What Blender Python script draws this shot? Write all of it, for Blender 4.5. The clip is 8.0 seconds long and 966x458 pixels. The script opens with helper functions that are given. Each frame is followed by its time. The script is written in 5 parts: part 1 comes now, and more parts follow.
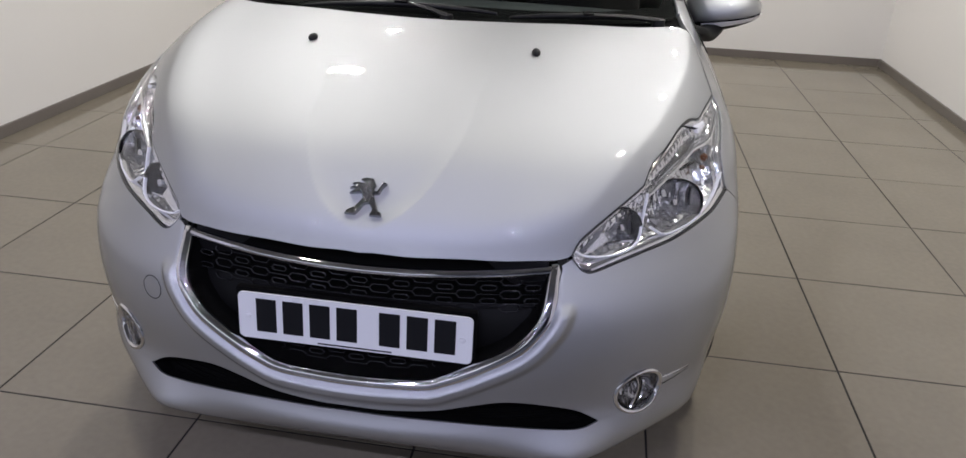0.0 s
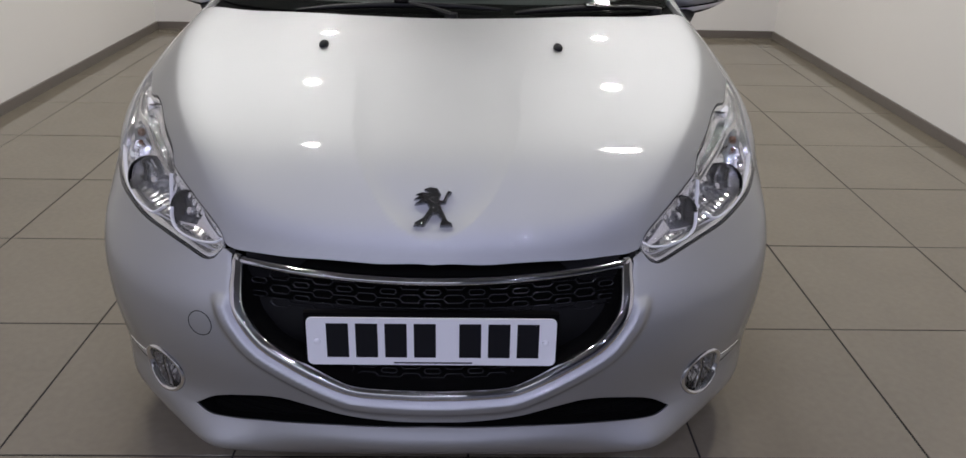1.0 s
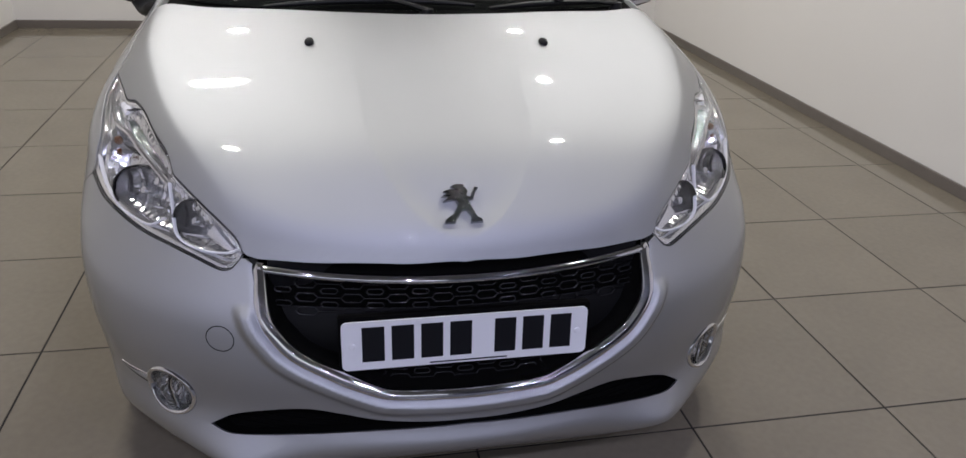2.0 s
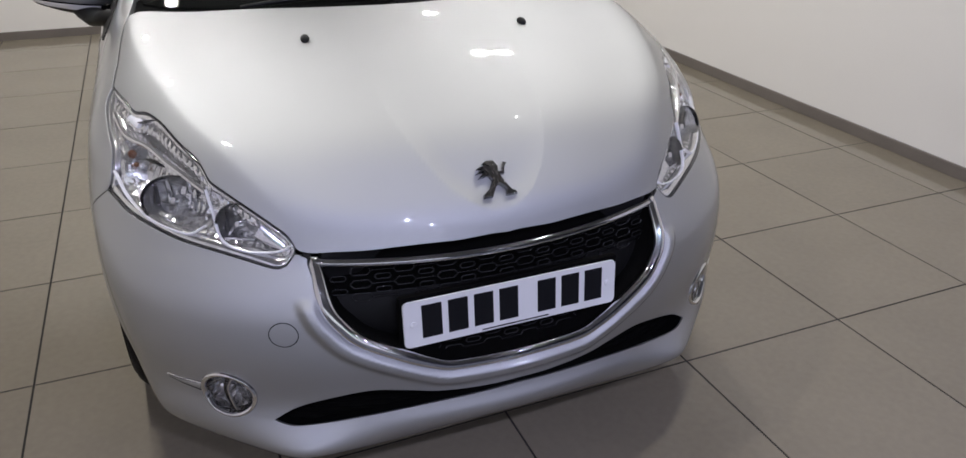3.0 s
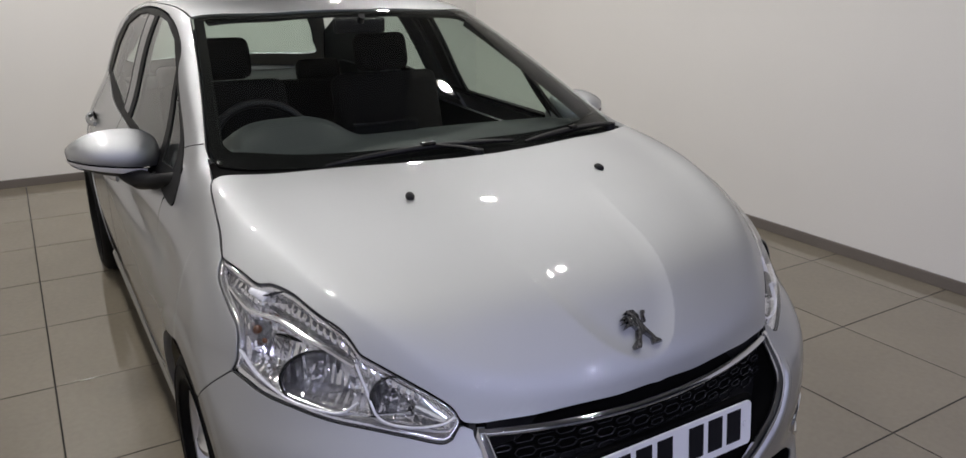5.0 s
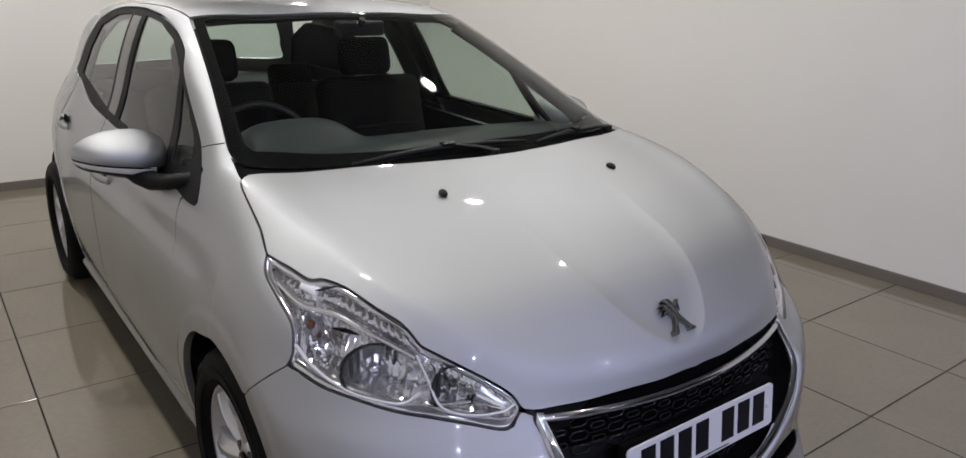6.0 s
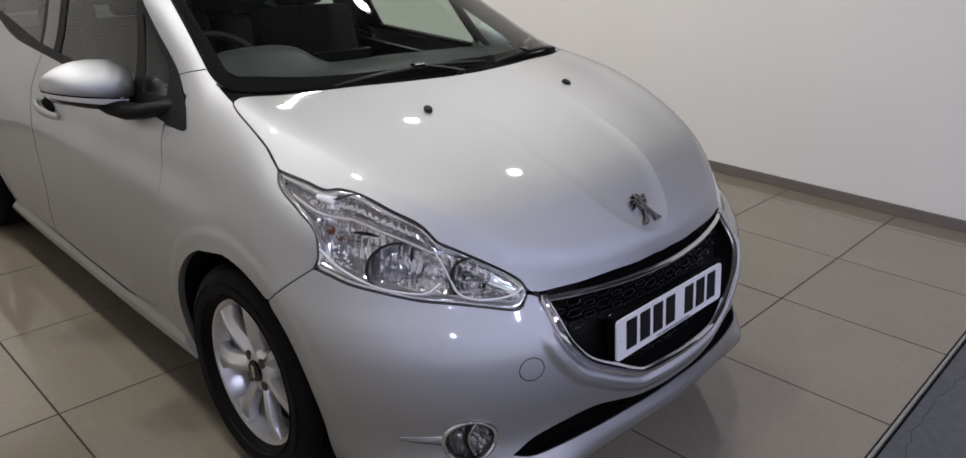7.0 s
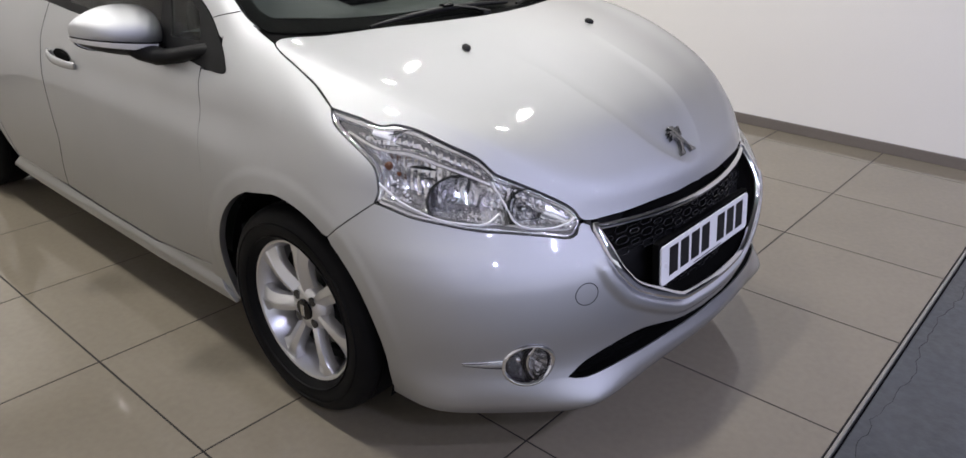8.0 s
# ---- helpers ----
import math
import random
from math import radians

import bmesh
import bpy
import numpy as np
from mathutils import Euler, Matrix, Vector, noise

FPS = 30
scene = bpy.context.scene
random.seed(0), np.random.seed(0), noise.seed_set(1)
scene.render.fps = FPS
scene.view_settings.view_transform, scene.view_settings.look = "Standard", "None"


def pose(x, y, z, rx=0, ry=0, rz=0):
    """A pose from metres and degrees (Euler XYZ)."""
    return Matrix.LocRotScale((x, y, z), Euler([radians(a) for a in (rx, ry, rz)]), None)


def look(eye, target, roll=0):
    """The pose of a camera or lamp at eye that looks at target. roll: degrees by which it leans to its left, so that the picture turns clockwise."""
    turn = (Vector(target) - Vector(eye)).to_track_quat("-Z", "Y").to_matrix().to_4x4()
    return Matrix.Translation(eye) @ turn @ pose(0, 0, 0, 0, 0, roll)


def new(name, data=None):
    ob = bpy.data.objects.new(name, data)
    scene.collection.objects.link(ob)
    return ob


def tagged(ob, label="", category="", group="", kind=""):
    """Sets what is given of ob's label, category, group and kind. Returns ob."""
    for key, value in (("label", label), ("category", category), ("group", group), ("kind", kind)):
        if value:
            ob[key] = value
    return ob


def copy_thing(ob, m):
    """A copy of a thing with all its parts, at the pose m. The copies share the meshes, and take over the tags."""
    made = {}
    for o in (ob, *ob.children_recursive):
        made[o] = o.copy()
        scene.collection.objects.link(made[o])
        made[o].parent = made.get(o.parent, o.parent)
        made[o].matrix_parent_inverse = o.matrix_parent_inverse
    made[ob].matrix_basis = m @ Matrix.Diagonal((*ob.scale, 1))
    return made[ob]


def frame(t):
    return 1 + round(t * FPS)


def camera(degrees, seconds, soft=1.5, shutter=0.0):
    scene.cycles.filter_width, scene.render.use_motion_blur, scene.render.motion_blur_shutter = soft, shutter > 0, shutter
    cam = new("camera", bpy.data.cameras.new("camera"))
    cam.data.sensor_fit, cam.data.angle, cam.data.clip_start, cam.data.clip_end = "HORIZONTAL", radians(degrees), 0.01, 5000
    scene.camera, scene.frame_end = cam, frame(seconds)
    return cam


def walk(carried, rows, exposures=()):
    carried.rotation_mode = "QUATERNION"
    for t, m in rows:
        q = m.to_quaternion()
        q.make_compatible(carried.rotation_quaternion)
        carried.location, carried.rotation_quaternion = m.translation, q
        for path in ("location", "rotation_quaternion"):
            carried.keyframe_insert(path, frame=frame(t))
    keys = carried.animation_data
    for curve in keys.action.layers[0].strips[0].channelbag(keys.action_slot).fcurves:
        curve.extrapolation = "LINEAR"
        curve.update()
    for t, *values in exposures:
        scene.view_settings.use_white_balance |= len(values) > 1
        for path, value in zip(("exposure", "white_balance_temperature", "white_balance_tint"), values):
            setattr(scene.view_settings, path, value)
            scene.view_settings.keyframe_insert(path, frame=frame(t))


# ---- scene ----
cam = camera(64.9, 8.0)
PATH = [
    (0, (0.466, -1.329, 1.404), (0.205, 0.456, 0.54), 2.2),
    (0.5, (0.281, -1.308, 1.414), (0.16, 0.488, 0.544), 2.6),
    (1, (0.071, -1.328, 1.415), (0.113, 0.466, 0.531), 1.2),
    (1.5, (-0.114, -1.344, 1.417), (0.075, 0.432, 0.517), 1.4),
    (1.7, (-0.172, -1.328, 1.414), (0.092, 0.441, 0.518), 2.3),
    (2.8, (-0.563, -1.286, 1.401), (0.105, 0.375, 0.51), 1.0),
    (3, (-0.629, -1.304, 1.432), (0.064, 0.33, 0.511), 0.7),
    (3.5, (-0.735, -1.277, 1.436), (0.006, 0.378, 0.592), 0.2),
    (4, (-0.833, -1.159, 1.443), (-0.068, 0.528, 0.688), -0.7),
    (4.5, (-0.942, -1.062, 1.477), (-0.091, 0.622, 0.812), 0.6),
    (4.7, (-1.001, -1.034, 1.486), (-0.096, 0.63, 0.843), 0.1),
    (5.8, (-1.29, -0.941, 1.475), (-0.155, 0.593, 0.879), 2.0),
    (6, (-1.335, -0.91, 1.462), (-0.185, 0.613, 0.864), 1.3),
    (6.5, (-1.479, -0.864, 1.458), (-0.253, 0.57, 0.795), 2.5),
    (7, (-1.66, -0.892, 1.441), (-0.321, 0.394, 0.698), 1.3),
    (7.5, (-1.767, -0.885, 1.426), (-0.415, 0.353, 0.627), 1.6),
    (8, (-1.86, -0.787, 1.402), (-0.487, 0.399, 0.559), 0.9),
]
walk(cam, [(t, look(eye, target, roll)) for t, eye, target, roll in PATH], [(0, 0.05), (0.5, -0.15), (1, -0.2), (1.5, -0.2), (3, 0.0), (3.5, 0.05), (4, -0.15), (4.5, -0.3), (6, -0.28), (6.5, -0.26), (7, -0.14), (7.5, 0.08), (8, 0.30)])

# ---- world and light ----
world = bpy.data.worlds.new("world")
scene.world = world
world.use_nodes = True
world.node_tree.nodes["Background"].inputs[0].default_value = (0.60, 0.68, 0.85, 1)
world.node_tree.nodes["Background"].inputs[1].default_value = 0.05
scene.view_settings.exposure = 0.0

CEILING = 2.80
ROOM = dict(left=-2.655, right=2.768, back=5.45, front=-1.9)
HALL = dict(left=-9.0, right=9.0, front=-7.0)
EDGE = -0.44                      # where the tiles end
PITCH, TILE_X, TILE_Y = 0.612, 0.080, 0.192
LAMP_X, LAMP_Y = (-1.02, 1.17), (0.70, 2.04, 3.38, 4.72)
LAMP_WATTS = 17.6
SPOTS = ((-1.75, -2.3), (-0.25, -2.3), (1.25, -2.3), (-1.0, -4.2), (0.1, -4.2), (1.6, -4.2))
SPOT_WATTS = 27.0


def lamp(name, m, watts, colour, shape, w, h=0.0):
    light = bpy.data.lights.new(name, "AREA")
    light.energy, light.color, light.shape, light.size = watts, colour, shape, w
    if h:
        light.size_y = h
    ob = new(name, light)
    ob.matrix_world = m
    return ob


# recessed LED lamps, in two rows along the ceiling
for lx in LAMP_X:
    for ly in LAMP_Y:
        lamp("downlight_lamp", pose(lx, ly, CEILING - 0.016), LAMP_WATTS, (1.0, 0.975, 0.940), "DISK", 0.115)
# added fill light behind the camera, to the left; its window is assumed
lamp("window_daylight", pose(-4.15, HALL["front"] + 0.02, 1.61, 90, 0, 0), 54.0, (0.88, 0.90, 1.0), "RECTANGLE", 9.5, 2.16)
# cool small spots over the floor ahead of the car
for lx, ly in SPOTS:
    lamp("spot_lamp", pose(lx, ly, CEILING - 0.012), SPOT_WATTS, (0.70, 0.715, 1.0), "DISK", 0.045)

# ---- materials ----
def material(name, colour, rough=0.5, metal=0.0, vary=0.06, scale=6.0, fine=90.0, bump=0.0, rough_vary=0.05, coat=0.0, coat_rough=0.03, spec=0.5, random_piece=0.0, stretch=(1, 1, 1)):
    """A surface with its colour and gloss broken up at two scales."""
    m = bpy.data.materials.new(name)
    m.use_nodes = True
    n, l = m.node_tree.nodes, m.node_tree.links
    b = n["Principled BSDF"]
    b.inputs["Metallic"].default_value = metal
    b.inputs["Specular IOR Level"].default_value = spec
    b.inputs["Coat Weight"].default_value = coat
    b.inputs["Coat Roughness"].default_value = coat_rough
    where, spread = n.new("ShaderNodeTexCoord"), n.new("ShaderNodeMapping")
    spread.inputs["Scale"].default_value = stretch
    l.new(where.outputs["Object"], spread.inputs["Vector"])
    big, small = n.new("ShaderNodeTexNoise"), n.new("ShaderNodeTexNoise")
    big.inputs["Scale"].default_value, small.inputs["Scale"].default_value = scale, fine
    big.inputs["Detail"].default_value, small.inputs["Detail"].default_value = 4, 3
    for t in (big, small):
        l.new(spread.outputs["Vector"], t.inputs["Vector"])
    add = n.new("ShaderNodeMath")
    add.operation = "ADD"
    l.new(big.outputs["Fac"], add.inputs[0])
    l.new(small.outputs["Fac"], add.inputs[1])
    last = add.outputs[0]
    if random_piece:
        info, times, plus = n.new("ShaderNodeObjectInfo"), n.new("ShaderNodeMath"), n.new("ShaderNodeMath")
        times.operation, plus.operation = "MULTIPLY_ADD", "ADD"
        times.inputs[1].default_value, times.inputs[2].default_value = random_piece, -random_piece / 2
        l.new(info.outputs["Random"], times.inputs[0])
        l.new(times.outputs[0], plus.inputs[0])
        l.new(last, plus.inputs[1])
        last = plus.outputs[0]
    ramp = n.new("ShaderNodeMapRange")
    ramp.inputs["From Min"].default_value, ramp.inputs["From Max"].default_value = 0.6, 1.4
    ramp.inputs["To Min"].default_value, ramp.inputs["To Max"].default_value = 1 - vary, 1 + vary
    l.new(last, ramp.inputs["Value"])
    tone = n.new("ShaderNodeVectorMath")
    tone.operation = "SCALE"
    tone.inputs[0].default_value = colour
    l.new(ramp.outputs["Result"], tone.inputs["Scale"])
    l.new(tone.outputs["Vector"], b.inputs["Base Color"])
    gloss = n.new("ShaderNodeMapRange")
    gloss.inputs["From Min"].default_value, gloss.inputs["From Max"].default_value = 0.3, 0.7
    gloss.inputs["To Min"].default_value, gloss.inputs["To Max"].default_value = max(rough - rough_vary, 0.01), min(rough + rough_vary, 1)
    l.new(big.outputs["Fac"], gloss.inputs["Value"])
    l.new(gloss.outputs["Result"], b.inputs["Roughness"])
    if bump:
        relief = n.new("ShaderNodeBump")
        relief.inputs["Strength"].default_value, relief.inputs["Distance"].default_value = 1.0, bump
        l.new(add.outputs[0], relief.inputs["Height"])
        l.new(relief.outputs["Normal"], b.inputs["Normal"])
    return m


def pane(name, tint, rough=0.0, ior=1.42):
    """Thin clear sheet: see-through in its tint, with a mirror's gloss at its face."""
    m = bpy.data.materials.new(name)
    m.use_nodes = True
    n, l = m.node_tree.nodes, m.node_tree.links
    n.remove(n["Principled BSDF"])
    clear, shine, mix = n.new("ShaderNodeBsdfTransparent"), n.new("ShaderNodeBsdfGlossy"), n.new("ShaderNodeMixShader")
    slant, steep, gloss = n.new("ShaderNodeLayerWeight"), n.new("ShaderNodeMath"), n.new("ShaderNodeMath")
    clear.inputs["Color"].default_value = (*tint, 1)
    shine.inputs["Roughness"].default_value = rough
    slant.inputs["Blend"].default_value = 0.5
    steep.operation, gloss.operation = "POWER", "MULTIPLY_ADD"
    steep.inputs[1].default_value = 5.0
    least = ((ior - 1) / (ior + 1)) ** 2
    gloss.inputs[1].default_value, gloss.inputs[2].default_value = 1 - least, least
    l.new(slant.outputs["Facing"], steep.inputs[0])
    l.new(steep.outputs[0], gloss.inputs[0])
    l.new(gloss.outputs[0], mix.inputs[0])
    l.new(clear.outputs[0], mix.inputs[1])
    l.new(shine.outputs[0], mix.inputs[2])
    l.new(mix.outputs[0], n["Material Output"].inputs[0])
    return m


def glow(name, colour, strength):
    m = material(name, colour, 0.5)
    b = m.node_tree.nodes["Principled BSDF"]
    b.inputs["Emission Color"].default_value = (*colour, 1)
    b.inputs["Emission Strength"].default_value = strength
    return m


def car_paint(name, colour, rough, body, haze):
    """Metallic paint: a lobe of flakes, a little pigment under them and a clear coat over them."""
    m = bpy.data.materials.new(name)
    m.use_nodes = True
    n, l = m.node_tree.nodes, m.node_tree.links
    n.remove(n["Principled BSDF"])
    where = n.new("ShaderNodeTexCoord")
    tones = []
    for tint, spread in ((colour, 0.035), (body, 0.05)):
        big, fine, add, ramp, tone = n.new("ShaderNodeTexNoise"), n.new("ShaderNodeTexNoise"), n.new("ShaderNodeMath"), n.new("ShaderNodeMapRange"), n.new("ShaderNodeVectorMath")
        big.inputs["Scale"].default_value, fine.inputs["Scale"].default_value = 3.0, 900.0
        add.operation, tone.operation = "ADD", "SCALE"
        for k, t in enumerate((big, fine)):
            l.new(where.outputs["Object"], t.inputs["Vector"])
            l.new(t.outputs["Fac"], add.inputs[k])
        ramp.inputs["From Min"].default_value, ramp.inputs["From Max"].default_value = 0.6, 1.4
        ramp.inputs["To Min"].default_value, ramp.inputs["To Max"].default_value = 1 - spread, 1 + spread
        l.new(add.outputs[0], ramp.inputs["Value"])
        tone.inputs[0].default_value = tint
        l.new(ramp.outputs["Result"], tone.inputs["Scale"])
        tones.append(tone.outputs["Vector"])
    flake, pigment, base = n.new("ShaderNodeBsdfAnisotropic"), n.new("ShaderNodeBsdfDiffuse"), n.new("ShaderNodeMixShader")
    flake.distribution = "BECKMANN"
    flake.inputs["Roughness"].default_value = rough
    base.inputs[0].default_value = haze
    l.new(tones[0], flake.inputs["Color"])
    l.new(tones[1], pigment.inputs["Color"])
    l.new(flake.outputs[0], base.inputs[1])
    l.new(pigment.outputs[0], base.inputs[2])
    coat, slant, mix = n.new("ShaderNodeBsdfAnisotropic"), n.new("ShaderNodeLayerWeight"), n.new("ShaderNodeMixShader")
    steep, gloss = n.new("ShaderNodeMath"), n.new("ShaderNodeMath")
    coat.inputs["Roughness"].default_value = 0.03
    slant.inputs["Blend"].default_value = 0.5
    steep.operation, gloss.operation = "POWER", "MULTIPLY_ADD"
    steep.inputs[1].default_value, gloss.inputs[1].default_value, gloss.inputs[2].default_value = 5.0, 0.96, 0.04
    l.new(slant.outputs["Facing"], steep.inputs[0])
    l.new(steep.outputs[0], gloss.inputs[0])
    l.new(gloss.outputs[0], mix.inputs[0])
    l.new(base.outputs[0], mix.inputs[1])
    l.new(coat.outputs[0], mix.inputs[2])
    l.new(mix.outputs[0], n["Material Output"].inputs[0])
    return m


PAINT = car_paint("silver_paint", (0.484, 0.493, 0.507), 0.60, (0.396, 0.402, 0.418), 0.12)
WALL = material("white_wall_paint", (0.80, 0.78, 0.755), 0.55, vary=0.02, scale=1.5, fine=160, bump=0.0006)
CEIL = material("ceiling_paint", (0.22, 0.22, 0.215), 0.7, vary=0.02, scale=1.2, fine=140, bump=0.0006)
HALL_WALL = material("dark_grey_hall_paint", (0.10, 0.10, 0.11), 0.6, vary=0.08, scale=1.5, fine=120, bump=0.0006)
SKIRT = material("grey_brown_skirting", (0.16, 0.14, 0.125), 0.35, vary=0.10, scale=5, fine=120)
TILE = material("beige_porcelain_tile", (0.204, 0.179, 0.138), 0.07, spec=0.5, vary=0.08, scale=2.5, fine=45, rough_vary=0.02, random_piece=0.25)
GROUT = material("dark_grout", (0.014, 0.012, 0.010), 0.9, vary=0.2, scale=20, fine=300)
CONCRETE = material("painted_concrete", (0.058, 0.062, 0.068), 0.45, vary=0.35, scale=2.5, fine=30, bump=0.002, rough_vary=0.15)
CRACK = material("crack_dirt", (0.02, 0.02, 0.02), 0.9, vary=0.3)
ALU = material("aluminium_strip", (0.42, 0.41, 0.40), 0.42, 1.0, vary=0.08, scale=8, fine=200)
CHROME = material("chrome", (0.70, 0.70, 0.72), 0.05, 1.0, vary=0.02, rough_vary=0.02)
SATIN = material("satin_chrome", (0.62, 0.62, 0.64), 0.22, 1.0, vary=0.03)
GLOSS_BLACK = material("gloss_black_plastic", (0.004, 0.004, 0.0045), 0.16, vary=0.1, spec=0.3)
BLACK = material("black_plastic", (0.009, 0.009, 0.010), 0.45, spec=0.25, vary=0.15, fine=500, bump=0.0003)
# near-black for hollows, with their shade in the colour, and for black trim
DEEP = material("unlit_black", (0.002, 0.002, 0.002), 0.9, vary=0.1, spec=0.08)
RUBBER = material("tyre_rubber", (0.004, 0.004, 0.0045), 0.6, spec=0.12, vary=0.2, scale=12, fine=200, bump=0.0005)
SEAL = material("black_rubber_seal", (0.006, 0.006, 0.006), 0.5, spec=0.25, vary=0.1)
ALLOY = material("silver_alloy", (0.66, 0.66, 0.68), 0.34, 0.85, vary=0.03, coat=0.6, fine=600)
# dark brake steel, also the shade colour of the inner rim
DISC_BARREL = material("brake_and_shaded_rim_steel", (0.09, 0.088, 0.085), 0.45, 0.6, vary=0.3, scale=30)
REFLECTOR = material("lamp_reflector", (0.42, 0.42, 0.435), 0.08, 1.0, vary=0.04, scale=40, fine=160, bump=0.0012)
HOUSING = material("lamp_housing", (0.84, 0.84, 0.84), 0.12, 0.92, vary=0.05, scale=12, fine=60, bump=0.0006)
CELL = material("grille_plastic", (0.018, 0.018, 0.019), 0.22, vary=0.1, spec=0.5)
SURROUND = material("satin_black_surround", (0.004, 0.004, 0.0045), 0.55, vary=0.1, spec=0.14)
POST = material("smoky_gloss_trim", (0.055, 0.055, 0.055), 0.18, vary=0.06, spec=0.5)
BADGE = material("dark_chrome", (0.24, 0.24, 0.25), 0.05, 1.0, vary=0.02, scale=70, fine=160, bump=0.004)
BOWL = material("fluted_bowl_chrome", (0.58, 0.58, 0.60), 0.07, 1.0, vary=0.05, scale=45, fine=160, bump=0.0014)
DARK_LAMP = material("dark_lamp_bezel", (0.05, 0.05, 0.055), 0.18, 0.5, vary=0.1)
AMBER = material("amber_bulb", (0.11, 0.040, 0.016), 0.15, vary=0.05)
STRIP = material("white_light_guide", (0.90, 0.90, 0.92), 0.25, vary=0.03)
PLATE = material("white_plate", (0.80, 0.80, 0.82), 0.30, vary=0.02, fine=300)
INK = material("plate_black", (0.006, 0.006, 0.008), 0.45, vary=0.05, spec=0.25)
FABRIC = material("dark_seat_cloth", (0.012, 0.0112, 0.0105), 0.95, vary=0.12, scale=12, fine=60, spec=0.15)
TRIM = material("grey_dashboard_plastic", (0.024, 0.028, 0.029), 0.55, vary=0.08, fine=200, spec=0.3)
LENS = pane("clear_lens", (0.97, 0.97, 0.98), ior=1.5)
GLASS = pane("tinted_windscreen_glass", (0.82, 0.89, 0.85))
SIDE_GLASS = pane("tinted_side_glass", (0.70, 0.79, 0.73), ior=1.6)
MIRROR = material("mirror_glass", (0.85, 0.86, 0.87), 0.02, 1.0, vary=0.0, rough_vary=0.0)
DIFFUSER = glow("lamp_diffuser", (1.0, 0.95, 0.88), 6.0)

# ---- body surface ----
def spline(xs, ys):
    """A natural cubic through the knots, straight beyond them."""
    xs, ys = np.array(xs, float), np.array(ys, float)
    n, h = len(xs), np.diff(xs)
    a, r = np.eye(n), np.zeros(n)
    for i in range(1, n - 1):
        a[i, i - 1:i + 2] = h[i - 1], 2 * (h[i - 1] + h[i]), h[i]
        r[i] = 6 * ((ys[i + 1] - ys[i]) / h[i] - (ys[i] - ys[i - 1]) / h[i - 1])
    m = np.linalg.solve(a, r)
    def at(x):
        x = np.asarray(x, float)
        q = np.clip(x, xs[0], xs[-1])
        i = np.clip(np.searchsorted(xs, q) - 1, 0, n - 2)
        u, v, hi = xs[i + 1] - q, q - xs[i], h[i]
        out = (m[i] * u**3 + m[i + 1] * v**3) / (6 * hi) + (ys[i] / hi - m[i] * hi / 6) * u + (ys[i + 1] / hi - m[i + 1] * hi / 6) * v
        s0 = (ys[1] - ys[0]) / h[0] - h[0] * m[1] / 6
        s1 = (ys[-1] - ys[-2]) / h[-1] + h[-1] * m[-2] / 6
        return out + np.minimum(x - xs[0], 0) * s0 + np.maximum(x - xs[-1], 0) * s1
    return at

def ease(a, b, x):
    t = np.clip((x - a) / (b - a), 0, 1)
    return t * t * (3 - 2 * t)

bonnet_line = spline((0.00, 0.04, 0.075, 0.11, 0.19, 0.30, 0.45, 0.62, 0.80, 1.00), (0.672, 0.703, 0.7305, 0.757, 0.820, 0.878, 0.932, 0.977, 1.012, 1.040))
nose_line = spline((0.12, 0.165, 0.20, 0.225, 0.25, 0.275, 0.30, 0.33, 0.40, 0.50, 0.57, 0.64, 0.68, 0.72, 0.80, 0.95), (0.09, 0.005, -0.036, -0.056, -0.066, -0.064, -0.055, -0.050, -0.053, -0.046, -0.022, 0.030, 0.040, 0.045, 0.059, 0.10))
side_line = spline((0.12, 0.20, 0.30, 0.42, 0.55, 0.68, 0.78, 0.86, 0.92, 1.00, 1.2, 1.40), (0.775, 0.800, 0.822, 0.838, 0.846, 0.846, 0.838, 0.812, 0.780, 0.734, 0.658, 0.566))
bonnet_crease = spline((0.10, 0.20, 0.31, 0.43, 0.55, 0.67, 0.80, 0.95, 1.1), (0.415, 0.488, 0.558, 0.617, 0.655, 0.684, 0.700, 0.706, 0.71))

def bonnet_height(x, y):
    x = np.abs(x)
    back = y - (0.30 - 0.10 * ease(0.25, 0.95, y)) * x**2
    z = bonnet_line(back) - 0.05 * x**2
    past = x - bonnet_crease(y)
    z = z + 0.015 * np.exp(-((past / 0.10) ** 2)) - 0.34 * 0.5 * (past + np.sqrt(past**2 + 0.005**2))
    return z


def hollow(x, y):
    """Depth of the shallow spoon-shaped hollow that runs back from the badge."""
    half = 0.19 + 0.06 * ease(0.36, 0.80, y)
    v = np.maximum(0.36 - y, 0) / 0.30
    h = np.hypot(x / half, v) + 1e-6
    u = np.minimum(np.maximum(1 - h, 0) * 0.19 / (0.062 - 0.032 * v**2 / (h**2 + 0.08)), 1)
    return 0.012 * (0.55 + 0.45 * v**2 / (h**2 + 0.08)) * (1 - (1 - u) ** 2) * (1 - ease(0.28, 0.64, y))


